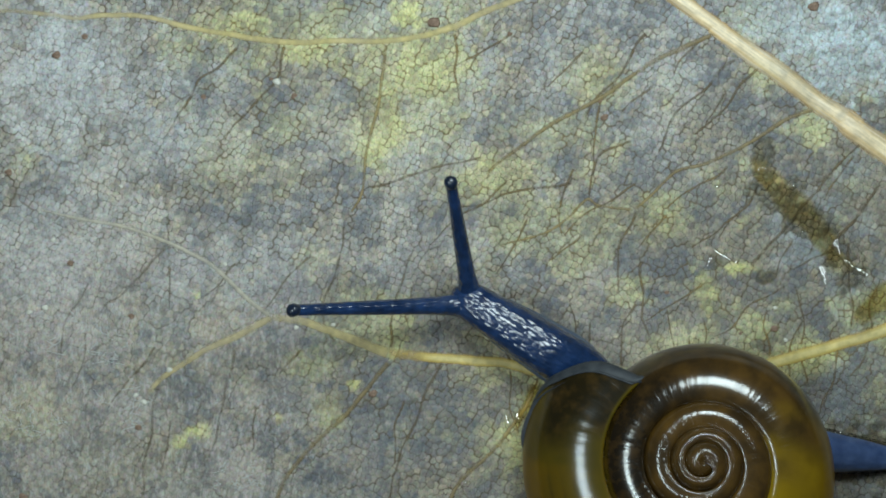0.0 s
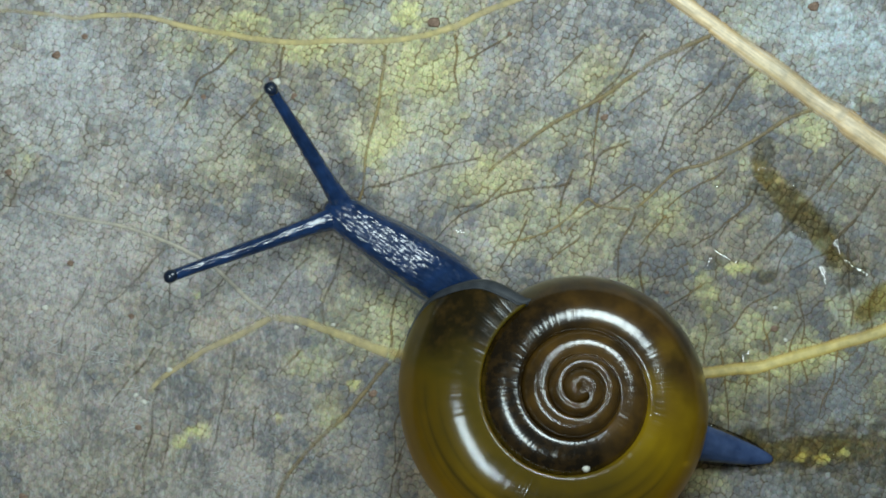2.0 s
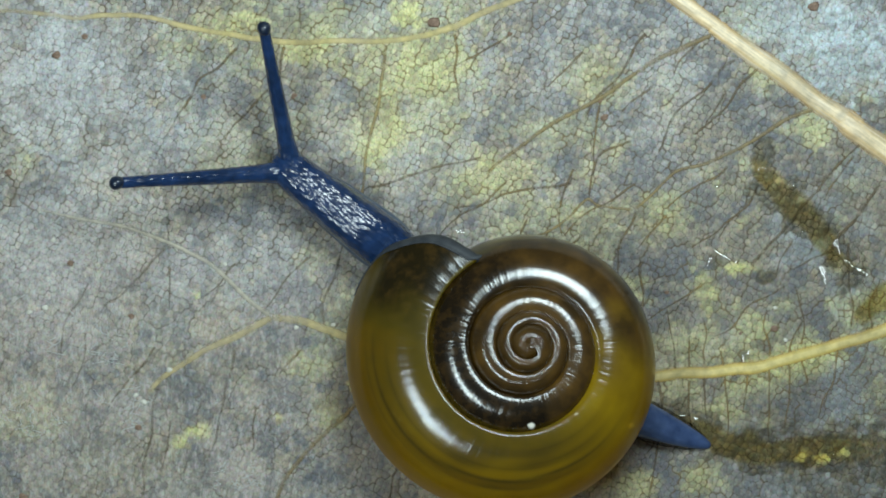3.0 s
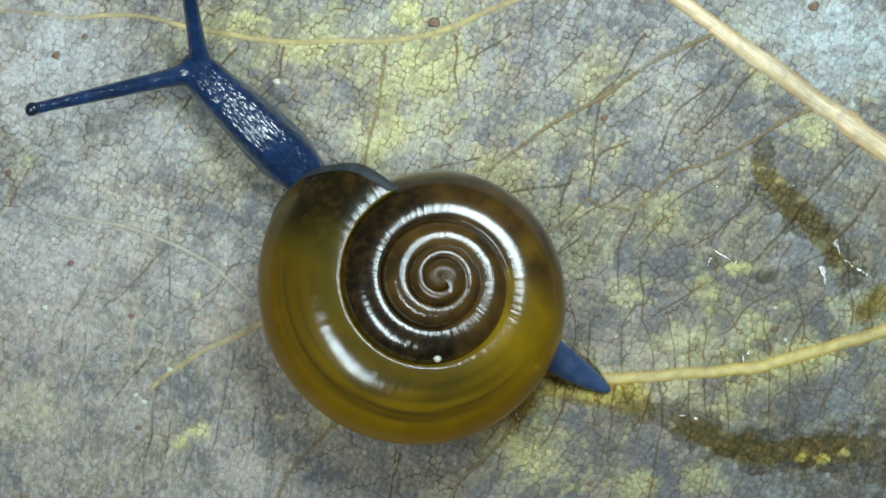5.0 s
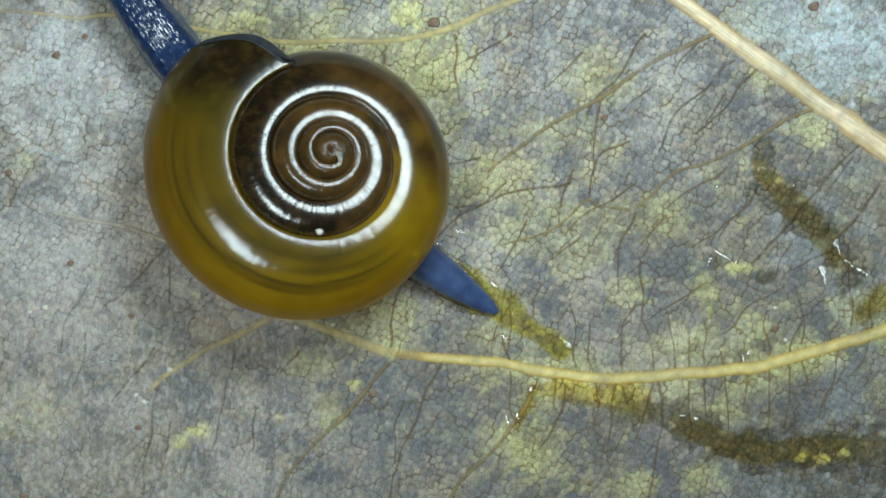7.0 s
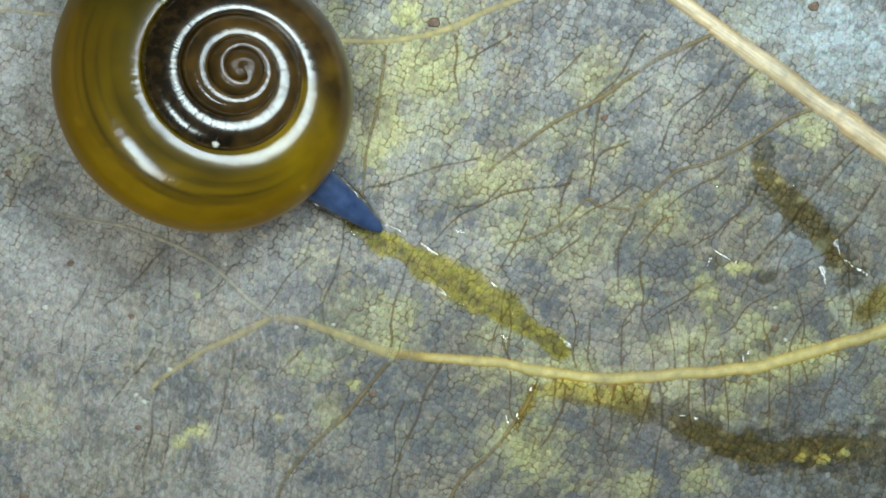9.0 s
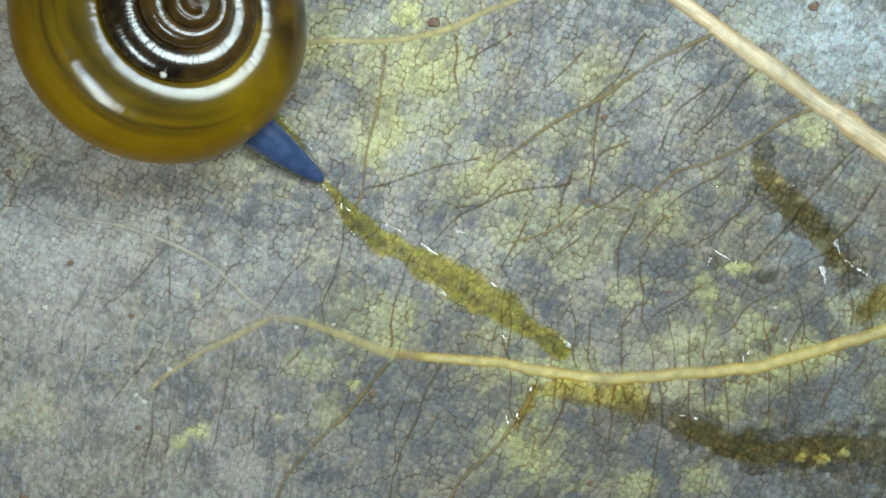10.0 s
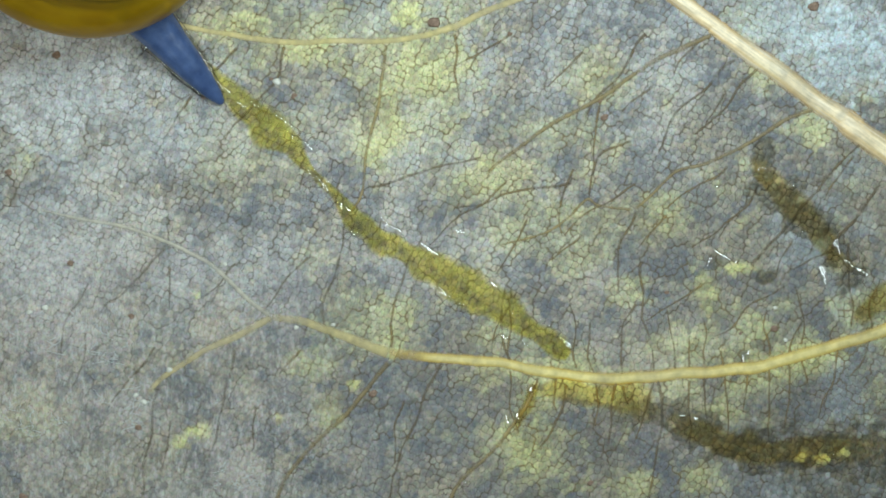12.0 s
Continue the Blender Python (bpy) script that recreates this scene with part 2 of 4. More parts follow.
def shell_material():
    n = Nodes("amber_shell")
    turn, across = n.attr("turn"), n.attr("across")
    cloud = n.noise(0.9 * MM, 4)
    col = n.mix(n.span(cloud, 0.3, 0.7), (0.37, 0.226, 0.004), (0.55, 0.355, 0.007))
    col = n.mix(n.attr("inner"), col, n.mix(n.span(cloud, 0.35, 0.65), (0.036, 0.020, 0.006), (0.098, 0.050, 0.010)))
    col = n.mix(n.math("MULTIPLY", n.attr("olive"), n.span(cloud, 0.3, 0.6, 0.75, 1.0)), col, (0.060, 0.056, 0.010))
    col = n.mix(n.math("MULTIPLY", n.span(across, 0.47, 0.62), n.span(turn, 2.1, 2.4, 0.9, 0.62)), col, (0.16, 0.082, 0.003))
    col = n.mix(n.attr("murk"), col, n.mix(n.span(n.noise(0.35 * MM, 3), 0.45, 0.7), (0.006, 0.0035, 0.001), (0.035, 0.018, 0.004)))
    lines = n.add("ShaderNodeTexNoise", Scale=1.0, Detail=2.0)
    n.put(lines.inputs["Vector"], n.add("ShaderNodeCombineXYZ", X=n.math("MULTIPLY", turn, 90.0), Y=n.math("MULTIPLY", across, 1.5)).outputs[0])
    fine = n.add("ShaderNodeTexNoise", Scale=1.0, Detail=1.0)
    n.put(fine.inputs["Vector"], n.add("ShaderNodeCombineXYZ", X=n.math("MULTIPLY", turn, 320.0), Y=n.math("MULTIPLY", across, 4.0)).outputs[0])
    h = n.math("ADD", lines.outputs["Fac"], n.math("MULTIPLY", fine.outputs["Fac"], 0.4))
    n.set(Base_Color=col, Roughness=0.28, Specular_IOR_Level=0.10, Coat_Weight=1.0, Coat_IOR=1.60, Coat_Roughness=0.14, Normal=n.bump(h, 0.022 * MM, 0.7))
    through_light = n.add("ShaderNodeBsdfTranslucent", Color=(0.86, 0.58, 0.03))
    blend = n.add("ShaderNodeMixShader")
    n.put(blend.inputs[0], n.math("MULTIPLY", n.math("MULTIPLY", n.math("SUBTRACT", 1.0, n.attr("murk")), n.math("SUBTRACT", 1.0, n.math("MULTIPLY", n.attr("inner"), 0.85))), 0.42))
    n.put(blend.inputs[1], n.bsdf.outputs[0]), n.put(blend.inputs[2], through_light.outputs[0])
    window = n.add("ShaderNodeMixShader")
    thin = n.math("MULTIPLY", n.math("MULTIPLY", n.math("SUBTRACT", 1.0, n.attr("murk")), n.math("SUBTRACT", 1.0, n.math("MULTIPLY", n.attr("inner"), 0.92))), n.math("MAXIMUM", n.math("MULTIPLY", n.span(across, 0.15, 0.42, 0.15, 0.50), n.span(across, 0.44, 0.56, 1.0, 0.35)), n.span(across, 0.66, 0.76, 0.0, 0.65)))
    n.put(window.inputs[0], thin), n.put(window.inputs[1], blend.outputs[0])
    relief_normal = n.bump(h, 0.022 * MM, 0.7)
    sheen = n.add("ShaderNodeMixShader", Fac=0.06)
    n.put(sheen.inputs[1], n.add("ShaderNodeBsdfTransparent", Color=(1.0, 0.74, 0.18)).outputs[0])
    n.put(sheen.inputs[2], n.add("ShaderNodeBsdfGlossy", Roughness=0.16, Normal=relief_normal).outputs[0])
    n.put(window.inputs[2], sheen.outputs[0])
    n.put(n.out.inputs["Surface"], window.outputs[0])
    return n.mat


def skin_material(name, dark, light, wart, rough=0.24, depth=0.0065):
    n = Nodes(name)
    long_way = n.add("ShaderNodeMapping", Vector=n.place, Scale=(0.42, 1, 1)).outputs[0]
    cells = n.tree.nodes.new("ShaderNodeTexVoronoi")
    cells.feature = "F1"
    n.put(cells.inputs["Scale"], 1 / wart), n.put(cells.inputs["Vector"], long_way)
    plates = n.span(cells.outputs["Distance"], 0.0, 0.75, 1.0, 0.0)
    blotch = n.noise(0.5 * MM)
    col = n.mix(n.span(blotch, 0.3, 0.7), dark, light)
    h = n.math("ADD", plates, n.math("MULTIPLY", n.noise(wart * 2.2, 2), 0.5))
    return n.set(Base_Color=col, Roughness=rough, IOR=1.45, Coat_Weight=0.6, Coat_Roughness=0.14, Normal=n.bump(h, depth * MM, 0.9),
                 Subsurface_Weight=0.15, Subsurface_Radius=(0.2, 0.3, 0.6), Subsurface_Scale=0.4 * MM)


def film_material(name, tint, other, rough, relief_size, milk=None):
    """A clear wet layer that deepens what lies under it; milk: colour of the cloudy part of it."""
    n = Nodes(name)
    core = n.span(n.math("SUBTRACT", n.math("MULTIPLY", n.attr("core"), 1.7), n.noise(0.24 * MM, 4, 0.65)), -0.1, 0.9)
    patch = n.span(n.noise(0.55 * MM, 4, 0.65), 0.46, 0.66)
    body = n.add("ShaderNodeBsdfTransparent", Color=n.mix(core, (1, 1, 1), n.mix(patch, tint, other)))
    if milk is not None:
        cloudy = n.add("ShaderNodeMixShader", Fac=n.math("MULTIPLY", core, n.span(patch, 0.0, 1.0, 0.12, 0.0)))
        n.put(cloudy.inputs[1], body.outputs[0]), n.put(cloudy.inputs[2], n.add("ShaderNodeBsdfDiffuse", Color=milk).outputs[0])
        body = cloudy
    bumped = n.bump(n.noise(relief_size, 2), 0.03 * MM, 0.6)
    gloss = n.add("ShaderNodeBsdfGlossy", Roughness=rough, Normal=bumped)
    blend = n.add("ShaderNodeMixShader", Fac=n.math("MULTIPLY", core, n.add("ShaderNodeFresnel", IOR=1.5, Normal=bumped).outputs[0]))
    n.put(blend.inputs[1], body.outputs[0]), n.put(blend.inputs[2], gloss.outputs[0])
    n.put(n.out.inputs["Surface"], blend.outputs[0])
    return n.mat


def plain_material(name, a, b, size, rough, depth=0.02 * MM):
    n = Nodes(name)
    g = n.noise(size, 4)
    return n.set(Base_Color=n.mix(n.span(g, 0.3, 0.7), a, b), Roughness=rough, Normal=n.bump(g, depth, 0.7))


BLADE = blade_material()
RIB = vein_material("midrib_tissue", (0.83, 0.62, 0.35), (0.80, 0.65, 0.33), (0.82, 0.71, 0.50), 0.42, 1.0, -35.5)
BLEACHED = vein_material("bleached_vein_tissue", (0.60, 0.53, 0.40), (0.62, 0.54, 0.32), (0.68, 0.62, 0.53), 0.6, 0.55)
PALESIDE = vein_material("pale_vein_tissue", (0.62, 0.49, 0.24), (0.66, 0.53, 0.21), (0.60, 0.51, 0.37), 0.65, 0.6)
MINOR = vein_material("minor_vein_tissue", (0.26, 0.185, 0.085), (0.42, 0.31, 0.11), (0.42, 0.35, 0.23), 0.55, 0.45)
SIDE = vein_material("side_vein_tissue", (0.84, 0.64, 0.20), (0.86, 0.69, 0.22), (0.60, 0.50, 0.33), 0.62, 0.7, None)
CROSS = vein_material("cross_vein_tissue", (0.15, 0.105, 0.06), (0.34, 0.22, 0.05), (0.38, 0.34, 0.29), 0.65, 0.3)
BRANCH = vein_material("branch_vein_tissue", (0.17, 0.115, 0.06), (0.36, 0.23, 0.05), (0.36, 0.32, 0.26), 0.6, 0.4)
NET = vein_material("net_vein_tissue", (0.165, 0.132, 0.105), (0.34, 0.25, 0.08), (0.38, 0.36, 0.33), 0.65, 0.16)
SHELL = shell_material()
SKIN = skin_material("blue_black_skin", (0.006, 0.018, 0.055), (0.013, 0.038, 0.115), 0.14 * MM, 0.24, 0.028)
TAILSKIN = skin_material("slate_blue_skin", (0.035, 0.062, 0.15), (0.070, 0.112, 0.24), 0.25 * MM, 0.26, 0.02)
FRINGE = skin_material("pale_slate_skin", (0.06, 0.085, 0.14), (0.12, 0.15, 0.19), 0.3 * MM, 0.3, 0.006)
EYESKIN = skin_material("black_eye_skin", (0.004, 0.009, 0.022), (0.008, 0.018, 0.045), 0.1 * MM, 0.4)
MANTLE = plain_material("mantle_skin", (0.020, 0.024, 0.031), (0.046, 0.051, 0.058), 0.35 * MM, 0.62)
SLIME = film_material("slime_film", (1.0, 0.96, 0.56), (0.72, 0.67, 0.53), 0.10, 0.22 * MM, (0.72, 0.62, 0.12))
BROWNWET = film_material("brown_water", (1.0, 0.94, 0.70), (0.88, 0.80, 0.62), 0.06, 0.3 * MM)
WATER = film_material("clear_water", (0.95, 0.94, 0.90), (0.97, 0.965, 0.94), 0.05, 0.3 * MM)
SOIL = plain_material("dark_soil", (0.02, 0.014, 0.009), (0.06, 0.045, 0.03), 4 * MM, 0.9, 1.5 * MM)
GRIT = plain_material("pale_grit", (0.55, 0.52, 0.44), (0.75, 0.72, 0.64), 0.1 * MM, 0.5)
RUST = plain_material("rusty_crust", (0.13, 0.075, 0.05), (0.32, 0.21, 0.15), 0.10 * MM, 0.75)
FLUFF = plain_material("white_fluff", (0.42, 0.43, 0.42), (0.55, 0.55, 0.53), 0.2 * MM, 0.8)


# ---- building helpers ----
def mesh_of(name, verts, faces, material, attributes=None, smooth=True):
    data = bpy.data.meshes.new(name)
    data.from_pydata(verts, [], faces)
    for key, values in (attributes or {}).items():
        a = data.attributes.new(key, "FLOAT", "POINT")
        a.data.foreach_set("value", np.asarray(values, dtype=np.float32))
    if smooth:
        data.polygons.foreach_set("use_smooth", [True] * len(data.polygons))
    data.materials.append(material)
    return data


def part_of(name, data, parent, label=""):
    ob = new(name, data)
    ob.parent = parent
    if label:
        tagged(ob, label=label)
    return ob


def grid_faces(rows, cols, closed=False):
    faces = []
    for i in range(rows - 1):
        for j in range(cols if closed else cols - 1):
            k = (j + 1) % cols
            faces.append((i * cols + j, i * cols + k, (i + 1) * cols + k, (i + 1) * cols + j))
    return faces


def spline(points, count):
    """Smooth line through a few points, at even steps."""
    p = np.array(points, float)
    p = np.vstack([2 * p[0] - p[1], p, 2 * p[-1] - p[-2]])
    out = []
    for s in np.linspace(0, len(points) - 1 - 1e-6, count):
        i, f = int(s), s - int(s)
        a, b, c, d = p[i:i + 4]
        out.append(0.5 * (2 * b + (c - a) * f + (2 * a - 5 * b + 4 * c - d) * f * f + (3 * b - a - 3 * c + d) * f ** 3))
    return np.array(out)


# ---- ground and leaf ----
def build_ground():
    xs = np.concatenate([-np.geomspace(0.30, 0.05, 14), np.linspace(-0.045, 0.045, 13), np.geomspace(0.05, 0.30, 14)])
    X, Y = np.meshgrid(xs, xs, indexing="ij")
    Z = -0.9 * MM + 0.25 * MM * (noise2(X, Y, 9 * MM, 4) - 1.0)
    ob = new("ground", mesh_of("ground", np.stack([X, Y, Z], -1).reshape(-1, 3).tolist(), grid_faces(len(xs), len(xs)), SOIL))
    tagged(ob, "dark brown damp soil under the fallen leaf", "ground", kind="structure")


AXIS = Vector((-0.814, 0.581)).normalized()      # along the midrib, towards the tip
RIBFOOT = (10.3 * MM, 7.2 * MM)


def leaf_edge(x, y):
    """How far inside the leaf's outline a place lies; above 1 it is outside."""
    s = ((x - RIBFOOT[0]) * AXIS.x + (y - RIBFOOT[1]) * AXIS.y) / (66 * MM)
    w = ((x - RIBFOOT[0]) * AXIS.y - (y - RIBFOOT[1]) * AXIS.x) / (41 * MM)
    return np.abs(w) / np.maximum(1 - s * s, 1e-4) ** 0.75 + np.where(np.abs(s) >= 1, 9, 0)


CELL = 0.218 * MM
NX, NY = 210, 164
LIE = radians(27)        # the fields lie in rows along the cross veins
SA, SB = CELL * 0.90, CELL * 1.06


def lie_of(x, y):
    return x * math.cos(LIE) - y * math.sin(LIE), x * math.sin(LIE) + y * math.cos(LIE)


def seed_places():
    """Middles of the small fields between the veins, on a jittered and turned lattice."""
    i, j = np.meshgrid(np.arange(NX), np.arange(NY), indexing="ij")
    r = np.random.RandomState(11)
    a = (i - NX / 2 + 0.22 * (j % 2) + r.uniform(-0.30, 0.30, i.shape)) * SA
    b = (j - NY / 2 + 0.4 * r.rand(NX)[:, None] + r.uniform(-0.28, 0.28, i.shape)) * SB
    a = a + 0.25 * MM * (noise2(a, b, 2.0 * MM, 3) - 0.5) * 2
    b = b + 0.25 * MM * (noise2(a, b, 2.0 * MM, 7) - 0.5) * 2
    return a * math.cos(LIE) + b * math.sin(LIE), -a * math.sin(LIE) + b * math.cos(LIE), r.rand(*i.shape)


SEED_X, SEED_Y, SEED_R = seed_places()


def coarse_field(x, y):
    """Which larger field, bounded by cross veins, a place belongs to."""
    r = np.random.RandomState(5)
    c, s = math.cos(radians(58)), math.sin(radians(58))
    n = 60
    ci, cj = np.meshgrid(np.arange(-n, n), np.arange(-n, n), indexing="ij")
    p = (ci + 0.5 * (cj % 2) + r.uniform(-0.35, 0.35, ci.shape)) * 1.9 * MM
    q = (cj + r.uniform(-0.35, 0.35, ci.shape)) * 0.85 * MM
    xp, yq = x * c + y * s + 0.5 * MM * noise2(x, y, 3 * MM, 2), -x * s + y * c + 0.5 * MM * noise2(x, y, 3 * MM, 4)
    bi, bj = np.round(xp / (1.9 * MM)).astype(int), np.round(yq / (0.85 * MM)).astype(int)
    best, who = np.full(x.shape, 9.0), np.zeros(x.shape, int)
    for di in (-2, -1, 0, 1, 2):
        for dj in (-2, -1, 0, 1, 2):
            k, m = np.clip(bi + di + n, 0, 2 * n - 1), np.clip(bj + dj + n, 0, 2 * n - 1)
            d = np.hypot(xp - p[k, m], (yq - q[k, m]) * 1.6)
            near = d < best
            best, who = np.where(near, d, best), np.where(near, k * 1000 + m, who)
    return who


def nearest_seed(x, y):
    """Distance to, and chance number of, the nearest small field."""
    a, b = lie_of(x, y)
    bi, bj = np.round(a / SA + NX / 2).astype(int), np.round(b / SB + NY / 2).astype(int)
    best, val, sx, sy = np.full(x.shape, 9.0), np.full(x.shape, 0.5), x.copy(), y.copy()
    for di in range(-3, 4):
        for dj in range(-3, 4):
            k, m = np.clip(bi + di, 0, NX - 1), np.clip(bj + dj, 0, NY - 1)
            d = np.hypot(x - SEED_X[k, m], y - SEED_Y[k, m])
            near = d < best
            best, val = np.where(near, d, best), np.where(near, SEED_R[k, m], val)
            sx, sy = np.where(near, SEED_X[k, m], sx), np.where(near, SEED_Y[k, m], sy)
    far = best > 0.4 * MM
    return best, val, np.where(far, x, sx), np.where(far, y, sy)


def build_blade(leaf):
    fine = 0.065 * MM
    xs = np.concatenate([np.arange(-62 * MM, -17 * MM, 0.9 * MM), np.arange(-17 * MM, 17 * MM, fine), np.arange(17 * MM, 72 * MM, 0.9 * MM)])
    ys = np.concatenate([np.arange(-54 * MM, -10 * MM, 0.9 * MM), np.arange(-10 * MM, 10 * MM, fine), np.arange(10 * MM, 58 * MM, 0.9 * MM)])
    X, Y = np.meshgrid(xs, ys, indexing="ij")
    inside = leaf_edge(X, Y) < 1
    d, val, SX, SY = nearest_seed(X, Y)
    dome = np.clip(1 - (d / (0.13 * MM)) ** 2, 0, 1)
    Z = relief(X, Y) + 0.020 * MM * dome
    rows, cols = X.shape
    index = np.arange(rows * cols).reshape(rows, cols)
    keep = inside[:-1, :-1] & inside[1:, :-1] & inside[:-1, 1:] & inside[1:, 1:]
    quads = np.stack([index[:-1, :-1], index[1:, :-1], index[1:, 1:], index[:-1, 1:]], -1)[keep]
    used = np.unique(quads)
    remap = np.zeros(rows * cols, int)
    remap[used] = np.arange(len(used))
    x, y, z = X.ravel()[used], Y.ravel()[used], Z.ravel()[used]
    attributes, whole = masks(x, y), masks(SX.ravel()[used], SY.ravel()[used])
    attributes = {k: 0.4 * attributes[k] + 0.6 * whole[k] for k in attributes}
    attributes["cell"] = val.ravel()[used]
    sx, sy, chance = SX.ravel()[used], SY.ravel()[used], val.ravel()[used] - 0.5
    attributes["tone"] = np.clip(0.5 + 1.6 * (fbm(sx, sy, 1.3 * MM, 2) - 0.5) + 0.48 * chance + 0.7 * (noise2(x, y, 0.14 * MM, 6) - 0.5), 0, 1)
    attributes["tint"] = np.clip(0.5 + 2.4 * (fbm(sx, sy, 1.9 * MM, 7) - 0.5) + 0.9 * ((chance * 7.3) % 1 - 0.5), 0, 1)
    data = mesh_of("blade", np.stack([x, y, z], -1).tolist(), remap[quads].tolist(), BLADE, attributes)
    ob = part_of("blade", data, leaf, "mottled grey and yellow wilted blade")
    thick = ob.modifiers.new("thickness", "SOLIDIFY")
    thick.thickness, thick.offset = 0.25 * MM, -1


def ridge_data(name, line, width, height, material):
    """A vein: a raised rounded ridge along a chart line of (u, v); width and height in chart units at both ends."""
    p = np.array(line)
    t = np.gradient(p, axis=0)
    t /= np.linalg.norm(t, axis=1)[:, None] + 1e-9
    side = np.stack([-t[:, 1], t[:, 0]], 1)
    f = np.linspace(0, 1, len(p))
    w = width[0] + (width[1] - width[0]) * f
    w = w * (0.9 + 0.2 * noise2(p[:, 0] * U, p[:, 1] * U, 0.8 * MM, 6))
    h = height * w / max(width)
    verts = []
    for c, lift in ((-1.25, -0.25), (-0.8, 0.45), (-0.35, 0.9), (0.2, 1.0), (0.7, 0.6), (1.25, -0.25)):
        q = p + side * (c * w / 2)[:, None]
        x, y = (q[:, 0] - 784) * U, (441 - q[:, 1]) * U
        verts.append(np.stack([x, y, relief(x, y) + (h * lift + 0.6) * U], 1))
    v = np.stack(verts, 1).reshape(-1, 3)
    attributes = masks(v[:, 0], v[:, 1])
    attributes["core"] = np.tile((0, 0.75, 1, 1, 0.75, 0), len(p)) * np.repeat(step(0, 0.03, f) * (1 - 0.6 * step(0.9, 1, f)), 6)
    return mesh_of(name, v.tolist(), grid_faces(len(p), 6), material, attributes)


def wavy(points, count, amount, k):
    line = spline(points, count)
    x, y = line[:, 0] * U, line[:, 1] * U
    line[:, 0] += amount * (noise2(x, y, 0.9 * MM, k) - 0.5) * 2
    line[:, 1] += amount * (noise2(x, y, 0.9 * MM, k + 5) - 0.5) * 2
    return line


def build_veins(leaf):
    rib = [(-900, -1490), (300, -640), (1190, -8), (1268, 52), (1345, 105), (1440, 175), (1510, 222), (1575, 272), (2400, 860), (3800, 1860)]
    part_of("midrib", ridge_data("midrib", wavy(rib, 420, 2.5, 1), (22, 50), 4.2, RIB), leaf, "pale orange raised midrib")
    sides = [
        ([(1900, 478), (1680, 545), (1568, 583), (1440, 622), (1320, 652), (1180, 664), (1090, 670), (960, 658), (880, 642), (780, 635), (690, 627)], (25, 18), 2.4),
        ([(690, 627), (610, 596), (540, 572), (482, 562)], (18.5, 13), 2.6),
        ([(482, 562), (435, 586), (375, 614), (325, 645), (285, 672), (262, 700)], (14, 9), 2),
        ([(482, 562), (430, 522), (370, 466), (300, 432), (220, 402), (130, 384), (70, 372)], (10, 6), 2.5),
        ([(1100, -60), (930, -6), (860, 20), (790, 52), (690, 72), (600, 74), (510, 74), (420, 64), (340, 50), (250, 28), (120, 30), (-60, 10)], (13, 8.5), 1.2),
        ([(1265, 62), (1205, 86), (1120, 132), (1060, 176), (985, 212), (935, 252), (885, 286), (860, 312)], (9.5, 6), 1.7),
        ([(1448, 190), (1390, 214), (1330, 250), (1250, 290), (1190, 308), (1150, 345), (1122, 372)], (8.5, 5), 1.5),
        ([(690, 640), (650, 690), (600, 745), (545, 795), (505, 850), (485, 900)], (9, 8), 1.6),
        ([(945, 690), (915, 740), (870, 800), (815, 850), (790, 900)], (8, 7), 1.4),
        ([(620, 380), (640, 340), (650, 270), (672, 170), (685, 80)], (5, 6.5), 1.2),
        ([(1122, 372), (1060, 362), (1040, 352), (1012, 380), (985, 400), (950, 418), (880, 438)], (6, 4), 1.1),
    ]
    for points, width, height in sides:
        part_of("side_vein", ridge_data("side_vein", wavy(points, 14 * len(points), 2.5, 3), width, height, SIDE if width[0] > 20 else PALESIDE if width[0] > 12 else BLEACHED if width[0] == 10 else MINOR), leaf, "ochre side vein")
    crosses = [
        [(896, 640), (892, 570), (896, 515)], [(690, 622), (700, 560), (720, 490), (735, 450)],
        [(800, 55), (805, 110), (815, 180)], [(510, 78), (490, 140), (440, 200), (400, 250)], [(1122, 372), (1100, 440), (1095, 520)],
        [(1150, 60), (1080, 150), (1030, 210)], [(1300, 110), (1240, 160), (1190, 220), (1165, 280)], [(1110, 246), (1066, 270), (1052, 310), (1042, 350)], [(1010, 325), (950, 338), (880, 350), (800, 372)],
        [(655, 330), (710, 315), (790, 292), (850, 285)], [(1560, 330), (1500, 400), (1470, 440), (1400, 480)], [(1092, 676), (1080, 730), (1075, 790)],
        [(1000, 680), (990, 740), (955, 790)], [(1140, 460), (1135, 540), (1150, 600)], [(1345, 110), (1280, 190), (1230, 240)],
        [(280, 690), (270, 750), (255, 830), (240, 890)], [(410, 620), (400, 700), (385, 780), (360, 830)], [(590, 600), (575, 540), (600, 450), (615, 390)],
        [(1330, 470), (1400, 400), (1480, 300), (1540, 240)], [(300, 440), (250, 490), (170, 560)], [(420, 80), (350, 150), (290, 230)],
        [(1500, 430), (1508, 500), (1500, 585)], [(780, 640), (740, 730), (700, 830), (680, 890)], [(1170, 668), (1168, 730), (1165, 800), (1150, 880)],
    ]
    for k, points in enumerate(crosses):
        part_of("cross_vein", ridge_data("cross_vein", wavy(points, 9 * len(points), 8, k % 6), (5.6, 3.6), 1.2, CROSS), leaf)


